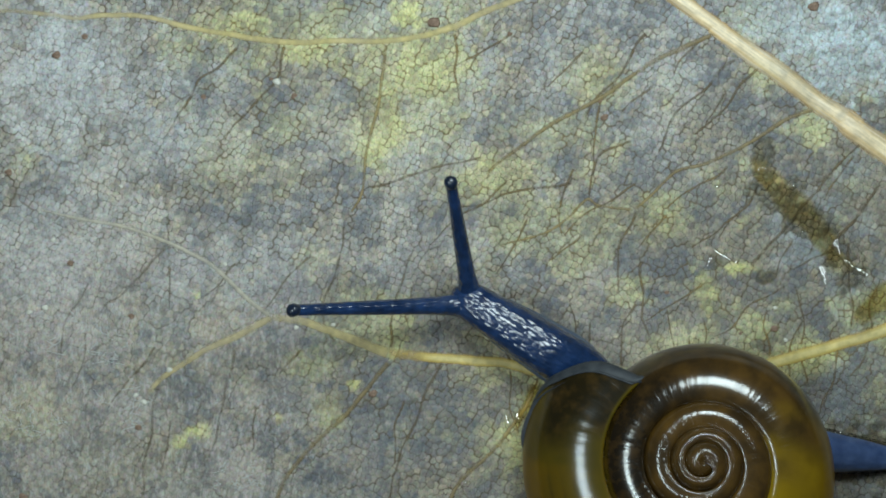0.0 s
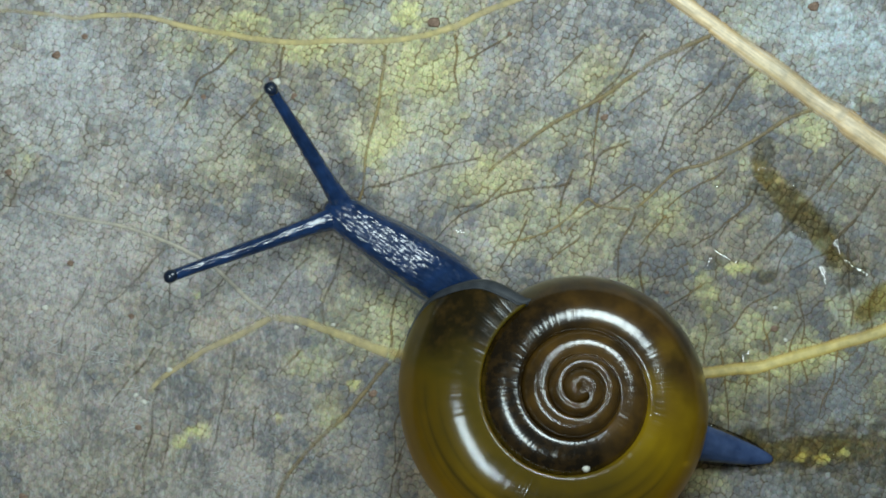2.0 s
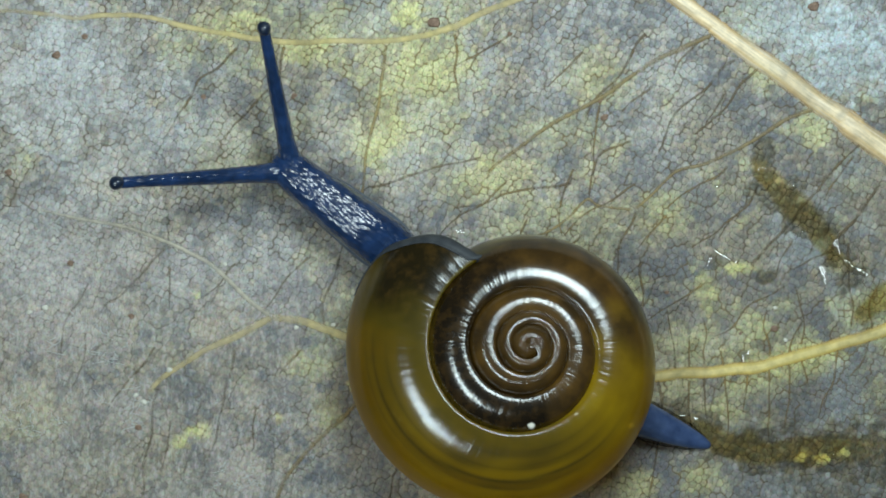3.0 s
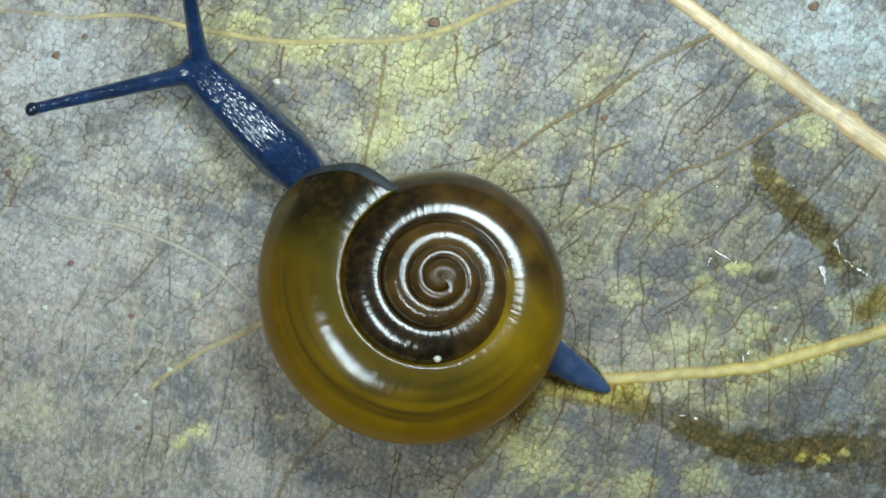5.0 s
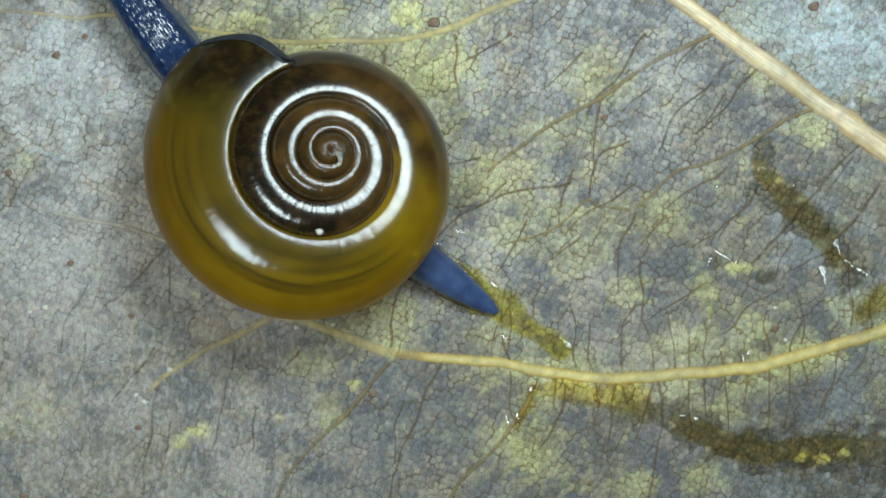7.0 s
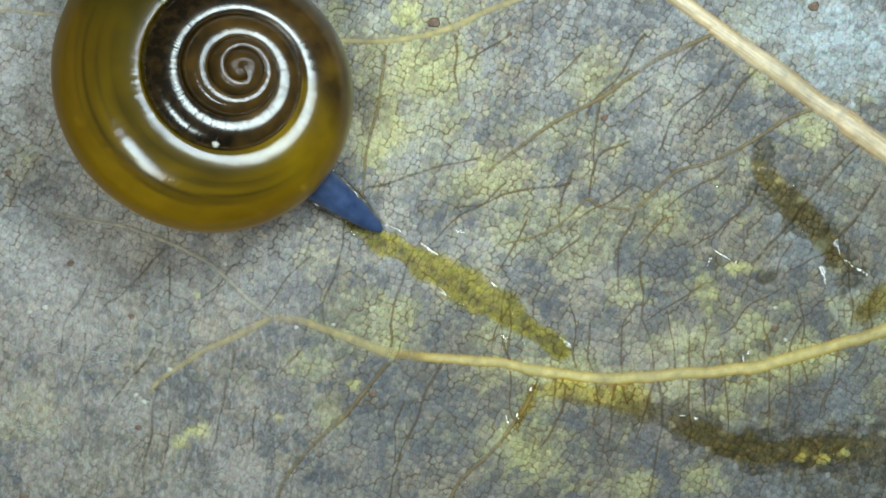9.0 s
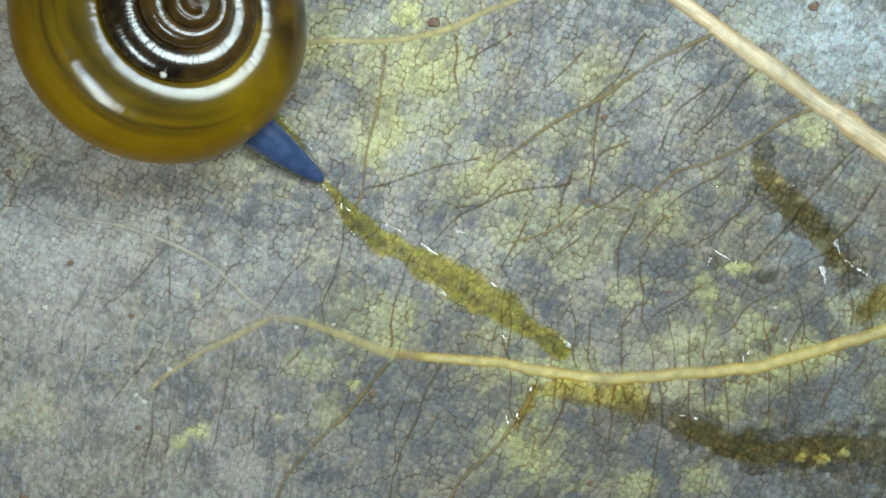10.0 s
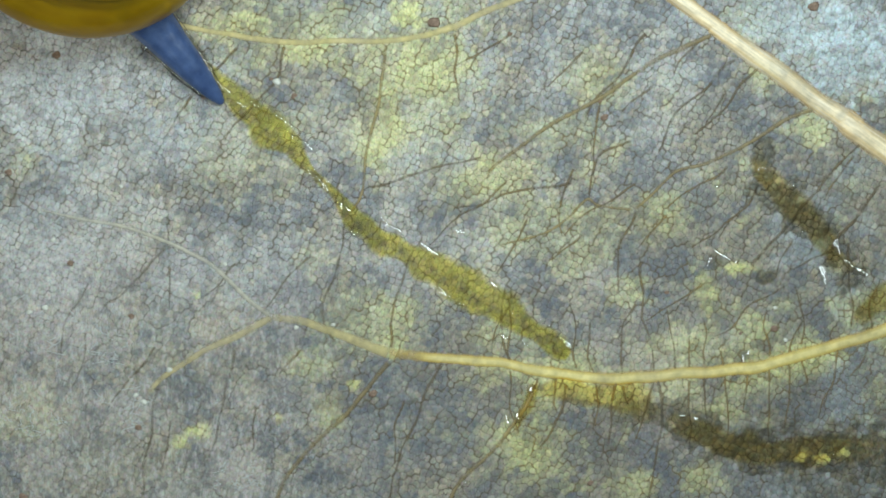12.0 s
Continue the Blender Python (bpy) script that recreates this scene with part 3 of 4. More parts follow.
def build_ladder(leaf):
    """Thin brown veins that step down and to the left between the side veins."""
    r = random.Random(29)
    starts = [(900 + 118 * i + 40 * (j % 2), 70 + 112 * j, 50) for i in range(6) for j in range(5)] + [(170 + 130 * i, 480 + 120 * j, 72) for i in range(5) for j in range(3)]
    for k, (u, v, way) in enumerate(starts):
        u, v = u + r.uniform(-32, 32), v + r.uniform(-36, 36)
        if v < 0.72 * (u - 1190) - 10 or r.random() < 0.22:
            continue
        line = [(u, v)]
        for _ in range(r.choice((2, 3, 4))):
            way = min(max(way + r.uniform(-22, 22), 32), 95)
            go = r.uniform(26, 50)
            u, v = u - go * math.cos(radians(way)), v + go * math.sin(radians(way))
            line.append((u, v))
        part_of("cross_vein", ridge_data("cross_vein", wavy(line, 10 * len(line), 6, k % 6), (4.6, 2.6), 1.0, BRANCH), leaf)


def build_rungs(leaf):
    """Short brown branch veins that leave the large side vein on both sides."""
    r = random.Random(17)
    us, vs = [690, 780, 880, 960, 1090, 1180, 1320, 1440, 1568], [627, 635, 642, 658, 670, 664, 652, 622, 583]
    u = 900.0
    while u < 1560:
        v = float(np.interp(u, us, vs))
        for way in (1, -1):
            if r.random() < (0.85 if way > 0 else 0.6):
                long_by, lean = r.uniform(30, 130), r.uniform(-30, 14) * way
                line = [(u, v + 8 * way), (u + lean * 0.4, v + (8 + long_by * 0.5) * way), (u + lean, v + (8 + long_by) * way)]
                part_of("branch_vein", ridge_data("branch_vein", wavy(line, 16, 9, 2), (4.5, 2.5), 1.0, BRANCH), leaf)
        u += r.uniform(20, 66)


def build_net(leaf):
    """The fine net: a small ridge along every border between two neighbouring fields."""
    from mathutils.geometry import delaunay_2d_cdt
    px, py = SEED_X.ravel(), SEED_Y.ravel()
    keep = (np.abs(px) < 16.9 * MM) & (np.abs(py) < 9.9 * MM)
    px, py = px[keep], py[keep]
    verts, _, tris, _, _, _ = delaunay_2d_cdt([Vector((a / CELL, b / CELL)) for a, b in zip(px, py)], [], [], 0, 1e-6)
    v = np.array([(a.x, a.y) for a in verts]) * CELL
    t = np.array([f for f in tris if len(f) == 3])
    a, b, c = v[t[:, 0]], v[t[:, 1]], v[t[:, 2]]
    d = 2 * (a[:, 0] * (b[:, 1] - c[:, 1]) + b[:, 0] * (c[:, 1] - a[:, 1]) + c[:, 0] * (a[:, 1] - b[:, 1]))
    sa, sb, sc = (a ** 2).sum(1), (b ** 2).sum(1), (c ** 2).sum(1)
    mid = np.stack([(sa * (b[:, 1] - c[:, 1]) + sb * (c[:, 1] - a[:, 1]) + sc * (a[:, 1] - b[:, 1])) / d,
                    (sa * (c[:, 0] - b[:, 0]) + sb * (a[:, 0] - c[:, 0]) + sc * (b[:, 0] - a[:, 0])) / d], 1)
    owner, who = {}, coarse_field(v[:, 0], v[:, 1])
    p, q, w = [], [], []
    r = np.random.RandomState(8)
    for k, f in enumerate(t.tolist()):
        for e in ((f[0], f[1]), (f[1], f[2]), (f[2], f[0])):
            key = (min(e), max(e))
            if key in owner:
                strong = who[e[0]] != who[e[1]]
                if not strong and r.rand() < 0.05:
                    continue
                p.append(owner[key]), q.append(k), w.append(5.0 * r.uniform(0.8, 1.25) if strong else 2.9 * r.uniform(0.5, 1.15))
            else:
                owner[key] = k
    p, q, w = mid[p], mid[q], np.array(w)
    span = q - p
    length = np.linalg.norm(span, axis=1)
    ok = (length < 2.2 * CELL) & (length > 0.01 * CELL)
    p, q, w, span, length = p[ok], q[ok], w[ok], span[ok], length[ok]
    side = np.stack([-span[:, 1], span[:, 0]], 1) / length[:, None]
    bend = 0.5 * (p + q) + side * (r.uniform(-0.10, 0.10, len(p)) * length)[:, None]
    rows = []
    for place, k in ((p, 0.9), (bend, 1.0), (q, 0.9)):
        for s, lift in ((-1, 0.0), (0, 1.0), (1, 0.0)):
            xy = place + side * (s * k * w * U / 2)[:, None]
            d0 = relief(xy[:, 0], xy[:, 1]) + (0.45 + lift * w * 0.10) * U
            rows.append(np.stack([xy[:, 0], xy[:, 1], d0], 1))
    pts = np.stack(rows, 1).reshape(-1, 3)
    for name, pick, material, label in (("vein_net", w < 3.6, NET, "fine grey-brown net of veins"), ("branch_vein_net", w >= 3.6, CROSS, "brown net of branch veins")):
        chosen = pts.reshape(-1, 9, 3)[pick].reshape(-1, 3)
        base = np.arange(pick.sum())[:, None] * 9
        faces = np.concatenate([base + np.array(f) for f in ((0, 1, 4, 3), (1, 2, 5, 4), (3, 4, 7, 6), (4, 5, 8, 7))]).tolist()
        attributes = masks(chosen[:, 0], chosen[:, 1])
        attributes["core"] = np.tile((0, 0.9 if material is NET else 0.9, 0), 3 * pick.sum())
        tagged(part_of(name, mesh_of(name, chosen.tolist(), faces, material, attributes), leaf, label), kind="stuff")


# ---- snail ----
SHELL_U = 0.0195 * MM
LEAN = 9.0
LEAN_AXIS = Vector((-0.993, 0.12, 0))


START = -1.63            # where the coil begins, in turns


def suture(t):
    return np.where(t > 0.6, 38 + 11 * t + 12.5 * t * t, np.maximum(35.9 + 22 * t, 0.0))


def build_shell(snail):
    """A flat coil: each turn is a rounded ledge from its seam out to its rim and under to the navel."""
    turns, across = 480, 46
    last = 2.95
    tau0 = np.linspace(START, last, turns)
    v = np.linspace(0, 1, across)
    T = np.repeat(tau0[:, None], across, 1)
    V = np.repeat(v[None, :], turns, 0)
    T = T - step(last - 0.5, last, T) * (0.03 * step(0.0, 0.25, V) + 0.045 * step(0.2, 0.5, V) + 0.06 * step(0.45, 0.75, V))      # the lip runs back towards the rim
    rs = suture(T) * step(START + 0.94, START + 1.06, T)        # the first turn closes over the middle
    early = np.maximum(T, START + 1)
    bump = 0.13 / 0.0195 * step(START, START + 0.4, T) * (1 - step(START + 0.5, START + 1, T))
    body = step(1.3, 1.95, T)
    top = (4.55 + 0.42 * np.exp(-((early + 0.9) / 1.4) ** 2) - 0.16 * np.maximum(T, 0) - 0.10 * step(2.62, 3.02, T)) / 0.0195 + bump
    nxt = suture(T + 1)
    drop = 0.42 / 0.0195 * (0.75 + 0.25 * step(-0.6, 0.6, T))
    rim_inner = 0.85 / 0.0195
    rp = 211 + 108 * (T - 1.93)
    b = rim_inner * (1 - body) + (1.95 / 0.0195) * body
    rc = (rs + 0.30 * (nxt - rs)) * (1 - body) + (rs + (0.135 - 0.08 * step(2.3, 2.65, T)) * (rp - rs)) * body
    n_round = 2.4 * (1 - body) + 2.0 * body
    hidden = (nxt - rc) / (1 - (1 - drop / b) ** n_round) ** (1 / n_round)     # so that each turn meets the next one's seam
    free = step(1.86, 2.06, T)
    a = hidden * (1 - free) + (rp - rc) * free
    zp = top - b
    floor_z = 0.9 / 0.0195
    R, Z = np.zeros_like(T), np.zeros_like(T)
    for lo, hi in ((0.0, 0.11), (0.11, 0.62), (0.62, 1.01)):
        m = (V >= lo) & (V < hi)
        f = (V - lo) / (hi - lo)
        if lo == 0.0:        # from the seam up to the crest
            R = np.where(m, rs + (rc - rs) * f, R)
            Z = np.where(m, top - bump * (1 - f) - step(START + 0.95, START + 1.5, T) * ((1.9 + 1.1 * body) * (1 - step(2.6, 2.85, T)) * (1 - f) ** 2 + 3.5 * (1 - f) ** 9), Z)
        elif hi == 0.62:     # over the crest to the rim
            ang = f * math.pi / 2
            R = np.where(m, rc + a * np.clip(np.sin(ang), 0, 1) ** (2 / n_round), R)
            Z = np.where(m, zp + b * np.clip(np.cos(ang), 0, 1) ** (2 / n_round), Z)
        else:                # under the rim to the navel
            ang = np.clip((V - 0.62) / 0.38, 0, 1) * math.pi / 2
            R = np.where(m, 0.22 * rs + (rc + a - 0.22 * rs) * np.cos(ang), R)
            Z = np.where(m, zp - np.maximum(zp - floor_z, 4) * np.sin(ang), Z)
    ang = math.pi / 2 - 2 * math.pi * T
    low = np.clip((255 - Z) / 120, 0, 1.6)
    x, y, z = R * np.cos(ang) - 14 * low - 3 * np.maximum(T, 0), R * np.sin(ang) - 1 * low - 1.2 * np.maximum(T, 0), Z
    pts = np.stack([x, y, z], -1).reshape(-1, 3) * SHELL_U
    tilt = Matrix.Rotation(radians(LEAN), 3, LEAN_AXIS)
    pivot = Vector((0, 0, 4.97 * MM))
    pts = [tuple(tilt @ (Vector(q) - pivot) + pivot) for q in pts]
    # zones that show the animal's inside through the wall
    blur = 0.04 * (np.sin(T * 37 + V * 9) + np.sin(T * 71 - V * 14))
    murk = step(1.44, 1.49, T + blur * 0.2) * (1 - step(1.88, 2.14, T + blur * 0.5)) * step(-0.1, 0.05, V)
    murk = np.maximum(murk * 0.93, 0.95 * step(2.75, 2.87, T + blur * 0.3) * (1 - step(0.40, 0.62, V + blur * 0.6)) * step(0.02, 0.12, V))
    murk = np.maximum(murk, 0.7 * (1 - step(0.02, 0.07, np.abs(T - 2.19 - 0.1 * (V - 0.4)))) * step(0.30, 0.42, V))
    inner = (1 - step(2.19, 2.42, T + blur * 0.5))
    olive = step(2.30, 2.5, T) * (1 - step(0.20, 0.38, V + blur * 0.5)) * 0.9
    olive = np.maximum(olive, step(2.58, 2.78, T + 0.08 * V) * 0.85)
    olive = np.maximum(olive, 0.8 * step(2.3, 2.5, T) * (1 - step(0.02, 0.045, np.abs(V - 0.33 + 0.03 * np.sin(T * 9)))))
    for at, wide, deep in ((0.335, 0.020, 0.75), (0.385, 0.014, 0.5), (0.27, 0.03, 0.6), (0.20, 0.03, 0.5), (0.44, 0.012, 0.3)):
        murk = np.maximum(murk, deep * step(2.3, 2.45, T) * (1 - step(2.72, 2.86, T)) * (1 - step(0.3 * wide, wide, np.abs(V - at + 0.02 * np.sin(T * 11)))))
    data = mesh_of("shell", pts, grid_faces(turns, across), SHELL,
                   {"turn": T.ravel(), "across": V.ravel(), "murk": murk.ravel(), "inner": inner.ravel(), "olive": olive.ravel()})
    shell = part_of("shell", data, snail, "glossy translucent amber coiled shell")
    # thickened lip round the mouth
    ring = [Vector(q) for q in pts[-across:]]
    verts = []
    for q in ring:
        for k in range(6):
            w = 2 * math.pi * k / 6
            verts.append(q + Vector((math.cos(w) * 0.05 * MM, 0.3 * math.cos(w) * 0.05 * MM, math.sin(w) * 0.06 * MM)))
    part_of("shell_lip", mesh_of("shell_lip", verts, grid_faces(across, 6, True), MANTLE), shell, "thin pale grey mouth rim")
    # soft collar of the mantle outside the lip
    back = [Vector(q) for q in pts[-3 * across:-2 * across]]
    verts, upto = [], int(0.66 * across)
    for k in range(upto):
        ahead = (ring[k] - back[k]).normalized()
        f = k / (upto - 1)
        fat = 0.42 * MM * math.sin(math.pi * (0.12 + 0.84 * f)) ** 0.6
        for j in range(10):
            w = 2 * math.pi * j / 10
            verts.append(ring[k] + ahead * (0.02 * MM + 0.9 * fat * math.cos(w)) + Vector((0, 0, -0.36 * MM + 0.7 * fat * math.sin(w))))
    part_of("mantle_collar", mesh_of("mantle_collar", verts, grid_faces(upto, 10, True), MANTLE), shell, "soft grey mantle collar along the mouth")
    # mantle that fills the mouth
    middle = sum(ring, Vector()) / across
    verts = []
    for f in np.linspace(0.0, 1, 7):
        for q in ring:
            verts.append(q.lerp(middle, f) + Vector((-0.25, 0.35, -0.1)) * MM * math.sin(f * math.pi / 2) * 0.8)
    part_of("mantle", mesh_of("mantle", verts, grid_faces(7, across, True), MANTLE), snail, "grey mantle edge in the shell's mouth")
    return shell


def grain_data(name, size, material, seed, flat=0.6, lumps=1.0):
    bm = bmesh.new()
    bmesh.ops.create_icosphere(bm, subdivisions=2, radius=size)
    r = random.Random(seed)
    ph = [r.uniform(0, 6) for _ in range(3)]
    for q in bm.verts:
        k = 1 + lumps * (0.22 * math.sin(q.co.x / size * 2.3 + ph[0]) * math.sin(q.co.y / size * 2.9 + ph[1]) + 0.08 * math.sin(q.co.z / size * 5 + ph[2]))
        q.co = Vector((q.co.x * k, q.co.y * k * 0.85, q.co.z * k * flat))
    data = bpy.data.meshes.new(name)
    bm.to_mesh(data)
    bm.free()
    data.polygons.foreach_set("use_smooth", [True] * len(data.polygons))
    data.materials.append(material)
    return data


def tube_data(name, stations, material, round_steps=20, square=1.0):
    """A soft limb along x: stations (x, z, half width, half height) in mm, closed at both ends."""
    st = spline(stations, 12 * len(stations))
    verts = []
    for x, z, w, h in st:
        w, h = max(w, 0.004), max(h, 0.004)
        for k in range(round_steps):
            a = 2 * math.pi * k / round_steps
            verts.append((x * MM, math.copysign(abs(math.cos(a)) ** square, math.cos(a)) * w * MM, (z + math.copysign(abs(math.sin(a)) ** square, math.sin(a)) * h) * MM))
    faces = grid_faces(len(st), round_steps, True)
    faces.append(tuple(range(round_steps)))
    faces.append(tuple((len(st) - 1) * round_steps + k for k in range(round_steps)))
    return mesh_of(name, verts, faces, material)


def build_snail():
    snail = tagged(new("snail"), "blue-black land snail with glossy amber shell crawling over a leaf", "snail")
    shell = build_shell(snail)
    for name, u, v, z, s in (("debris_grain", -15, 144, 4.62, 0.13), ("debris_grain", 163, 170, 2.75, 0.13)):
        g = part_of(name, grain_data(name, s * MM, GRIT, 3), shell, "tiny pale grain stuck on the shell")
        g.location = (u * SHELL_U, -v * SHELL_U, z * MM)
    foot = tube_data("foot", [(-4.6, 0.5, 0.15, 0.15), (-4.0, 0.6, 0.9, 0.55), (-2, 0.9, 1.3, 0.9), (0, 1.0, 1.4, 1.0), (2.2, 0.8, 1.2, 0.8), (3.6, 0.5, 0.7, 0.5), (4.2, 0.4, 0.1, 0.1)], TAILSKIN)
    foot_ob = part_of("foot", foot, snail, "slate blue muscular foot")
    foot_ob.matrix_basis = pose(-0.6 * MM, -0.2 * MM, 0.02 * MM, 0, 0, -38)
    head = part_of("head", tube_data("head", [(-0.40, 1.25, 0.04, 0.04), (-0.28, 1.25, 0.32, 0.28), (0.0, 1.25, 0.60, 0.46), (0.5, 1.2, 0.70, 0.64), (1.4, 1.15, 0.76, 0.82),
                                              (2.6, 1.15, 0.86, 0.92), (3.8, 1.15, 0.90, 0.95), (4.8, 1.0, 0.92, 0.86), (5.7, 0.9, 0.75, 0.7), (6.3, 0.85, 0.4, 0.4), (6.5, 0.85, 0.1, 0.1)], SKIN, 32, 0.72), snail, "blue-black warty head and neck")
    part_of("foot_fringe", tube_data("foot_fringe", [(0.2, 0.35, 0.1, 0.08), (0.6, 0.35, 0.55, 0.24), (1.6, 0.35, 0.80, 0.3), (3.0, 0.38, 0.95, 0.32), (4.6, 0.4, 1.0, 0.34), (6.0, 0.4, 0.6, 0.2)], FRINGE), head, "paler slate edge of the foot")
    tail = part_of("tail", tube_data("tail", [(-0.12, 0.10, 0.02, 0.02), (0.0, 0.13, 0.15, 0.10), (0.6, 0.24, 0.34, 0.22), (1.6, 0.42, 0.53, 0.40), (3.0, 0.6, 0.72, 0.58), (4.4, 0.8, 0.88, 0.76), (5.2, 0.8, 0.5, 0.4)], TAILSKIN, 24), snail, "slate blue pointed tail")
    for side in (1, -1):
        line = spline([(0.1, side * 0.16, 0.10), (0.7, side * 0.38, 0.12), (1.6, side * 0.56, 0.13), (2.6, side * 0.70, 0.14), (3.4, side * 0.80, 0.14)], 30)
        verts = []
        for k, (x, y, z) in enumerate(line):
            fat = 0.075 * (0.35 + 0.9 * float(noise2(x * MM, y * MM, 0.35 * MM, 5 + side)))
            verts += [(x * MM, (y + fat * math.cos(a)) * MM, (z + fat * math.sin(a)) * MM) for a in np.linspace(0, 2 * math.pi, 8, endpoint=False)]
        part_of("wet_rim", mesh_of("wet_rim", verts, grid_faces(30, 8, True), WATER, {"core": np.ones(len(verts))}), tail, "glinting wet rim along the tail")
    horns = []
    for length, label in ((5.05, "slender eye tentacle, half raised"), (6.2, "long slender eye tentacle, stretched out")):
        l = length
        t = part_of("tentacle", tube_data("tentacle", [(-0.5, -0.15, 0.28, 0.24), (0, 0, 0.42, 0.36), (0.10 * l, 0, 0.35, 0.32), (0.22 * l, 0, 0.305, 0.29), (0.5 * l, 0, 0.265, 0.25), (0.78 * l, 0, 0.22, 0.205), (0.92 * l, 0, 0.205, 0.19), (l, 0, 0.20, 0.185)], SKIN, 18), snail, label)
        e = part_of("eye_knob", grain_data("eye_knob", 0.29 * MM, EYESKIN, 9, 0.9, 0.3), t, "black eye knob")
        e.location = ((l + 0.05) * MM, 0, 0)
        horns.append(t)
    return snail, shell, head, tail, horns


build_ground()
leaf = tagged(new("fallen_leaf"), "wilted grey and yellow leaf with raised veins, lying on soil", "leaf")
build_blade(leaf)
build_veins(leaf)
build_ladder(leaf)
build_rungs(leaf)
build_net(leaf)
snail, shell, head, tail, horns = build_snail()


# ---- wet films, drops and specks ----
def film_data(name, line, half, material, middle=(0, 0), seed=1, thick=1.6, ends=True):
    """A low wet layer along a chart line, ragged at the rim; half: half widths at its stations."""
    p = spline(line, 8 * len(line))
    w = np.interp(np.linspace(0, 1, len(p)), np.linspace(0, 1, len(half)), half)
    f = np.linspace(0, 1, len(p))
    if ends:
        w = w * np.sqrt(np.clip(1 - (2 * f - 1) ** 6, 0.01, 1))
    t = np.gradient(p, axis=0)
    t /= np.linalg.norm(t, axis=1)[:, None] + 1e-9
    side = np.stack([-t[:, 1], t[:, 0]], 1)
    cols = []
    for c in np.linspace(-1, 1, 11):
        rag = 1 + 1.1 * (noise2(p[:, 0] * U + np.sign(c) * 1.3 * MM, p[:, 1] * U, 0.8 * MM, seed) - 0.5)
        q = p + side * (c * w * rag)[:, None]
        x, y = (q[:, 0] - 784) * U, (441 - q[:, 1]) * U
        lump = 0.6 + 0.8 * noise2(x, y, 0.3 * MM, seed + 2)
        z = relief(x, y) + (1.3 + thick * lump * (1 - c ** 4)) * U
        cols.append(np.stack([x - middle[0], y - middle[1], z], 1))
    v = np.stack(cols, 1).reshape(-1, 3)
    core = np.tile(1 - np.abs(np.linspace(-1, 1, 11)) ** 3, len(p))
    if ends:
        core = core * np.repeat(np.clip(1 - (2 * f - 1) ** 4, 0, 1), 11)
    return mesh_of(name, v.tolist(), grid_faces(len(p), 11), material, {"core": core})


def drop_data(name, half_u, half_v, turn, tall, seed, u):
    """A flat-bottomed bead of water."""
    r = random.Random(seed)
    ph = r.uniform(0, 6)
    slope = Vector((0.00024 * (u - 784) - 0.13 + r.uniform(-0.06, 0.06), -0.28 + r.uniform(-0.06, 0.06)))      # tilted towards the upper lamp so that the bead glints
    verts, rings, spokes = [], 7, 18
    for i in range(rings):
        f = i / (rings - 1)
        for k in range(spokes):
            a = 2 * math.pi * k / spokes
            rag = 1 + 0.16 * math.sin(3 * a + ph) + 0.1 * math.sin(5 * a + 2 * ph)
            x, y = math.cos(a) * f * half_u * rag, math.sin(a) * f * half_v * rag
            c, d = math.cos(radians(turn)), math.sin(radians(turn))
            verts.append(((x * c - y * d) * U, (x * d + y * c) * U, tall * U * (1 - f * f) + (x * c - y * d) * U * slope.x + (x * d + y * c) * U * slope.y - 0.2 * U))
    return mesh_of(name, verts, grid_faces(rings, spokes, True), WATER, {"core": np.ones(len(verts))})


def on_leaf(ob, u, v, lift=2.6):
    x, y = (u - 784) * U, (441 - v) * U
    ob.location = (x, y, float(relief(np.array([x]), np.array([y]))[0]) + lift * U)
    return ob


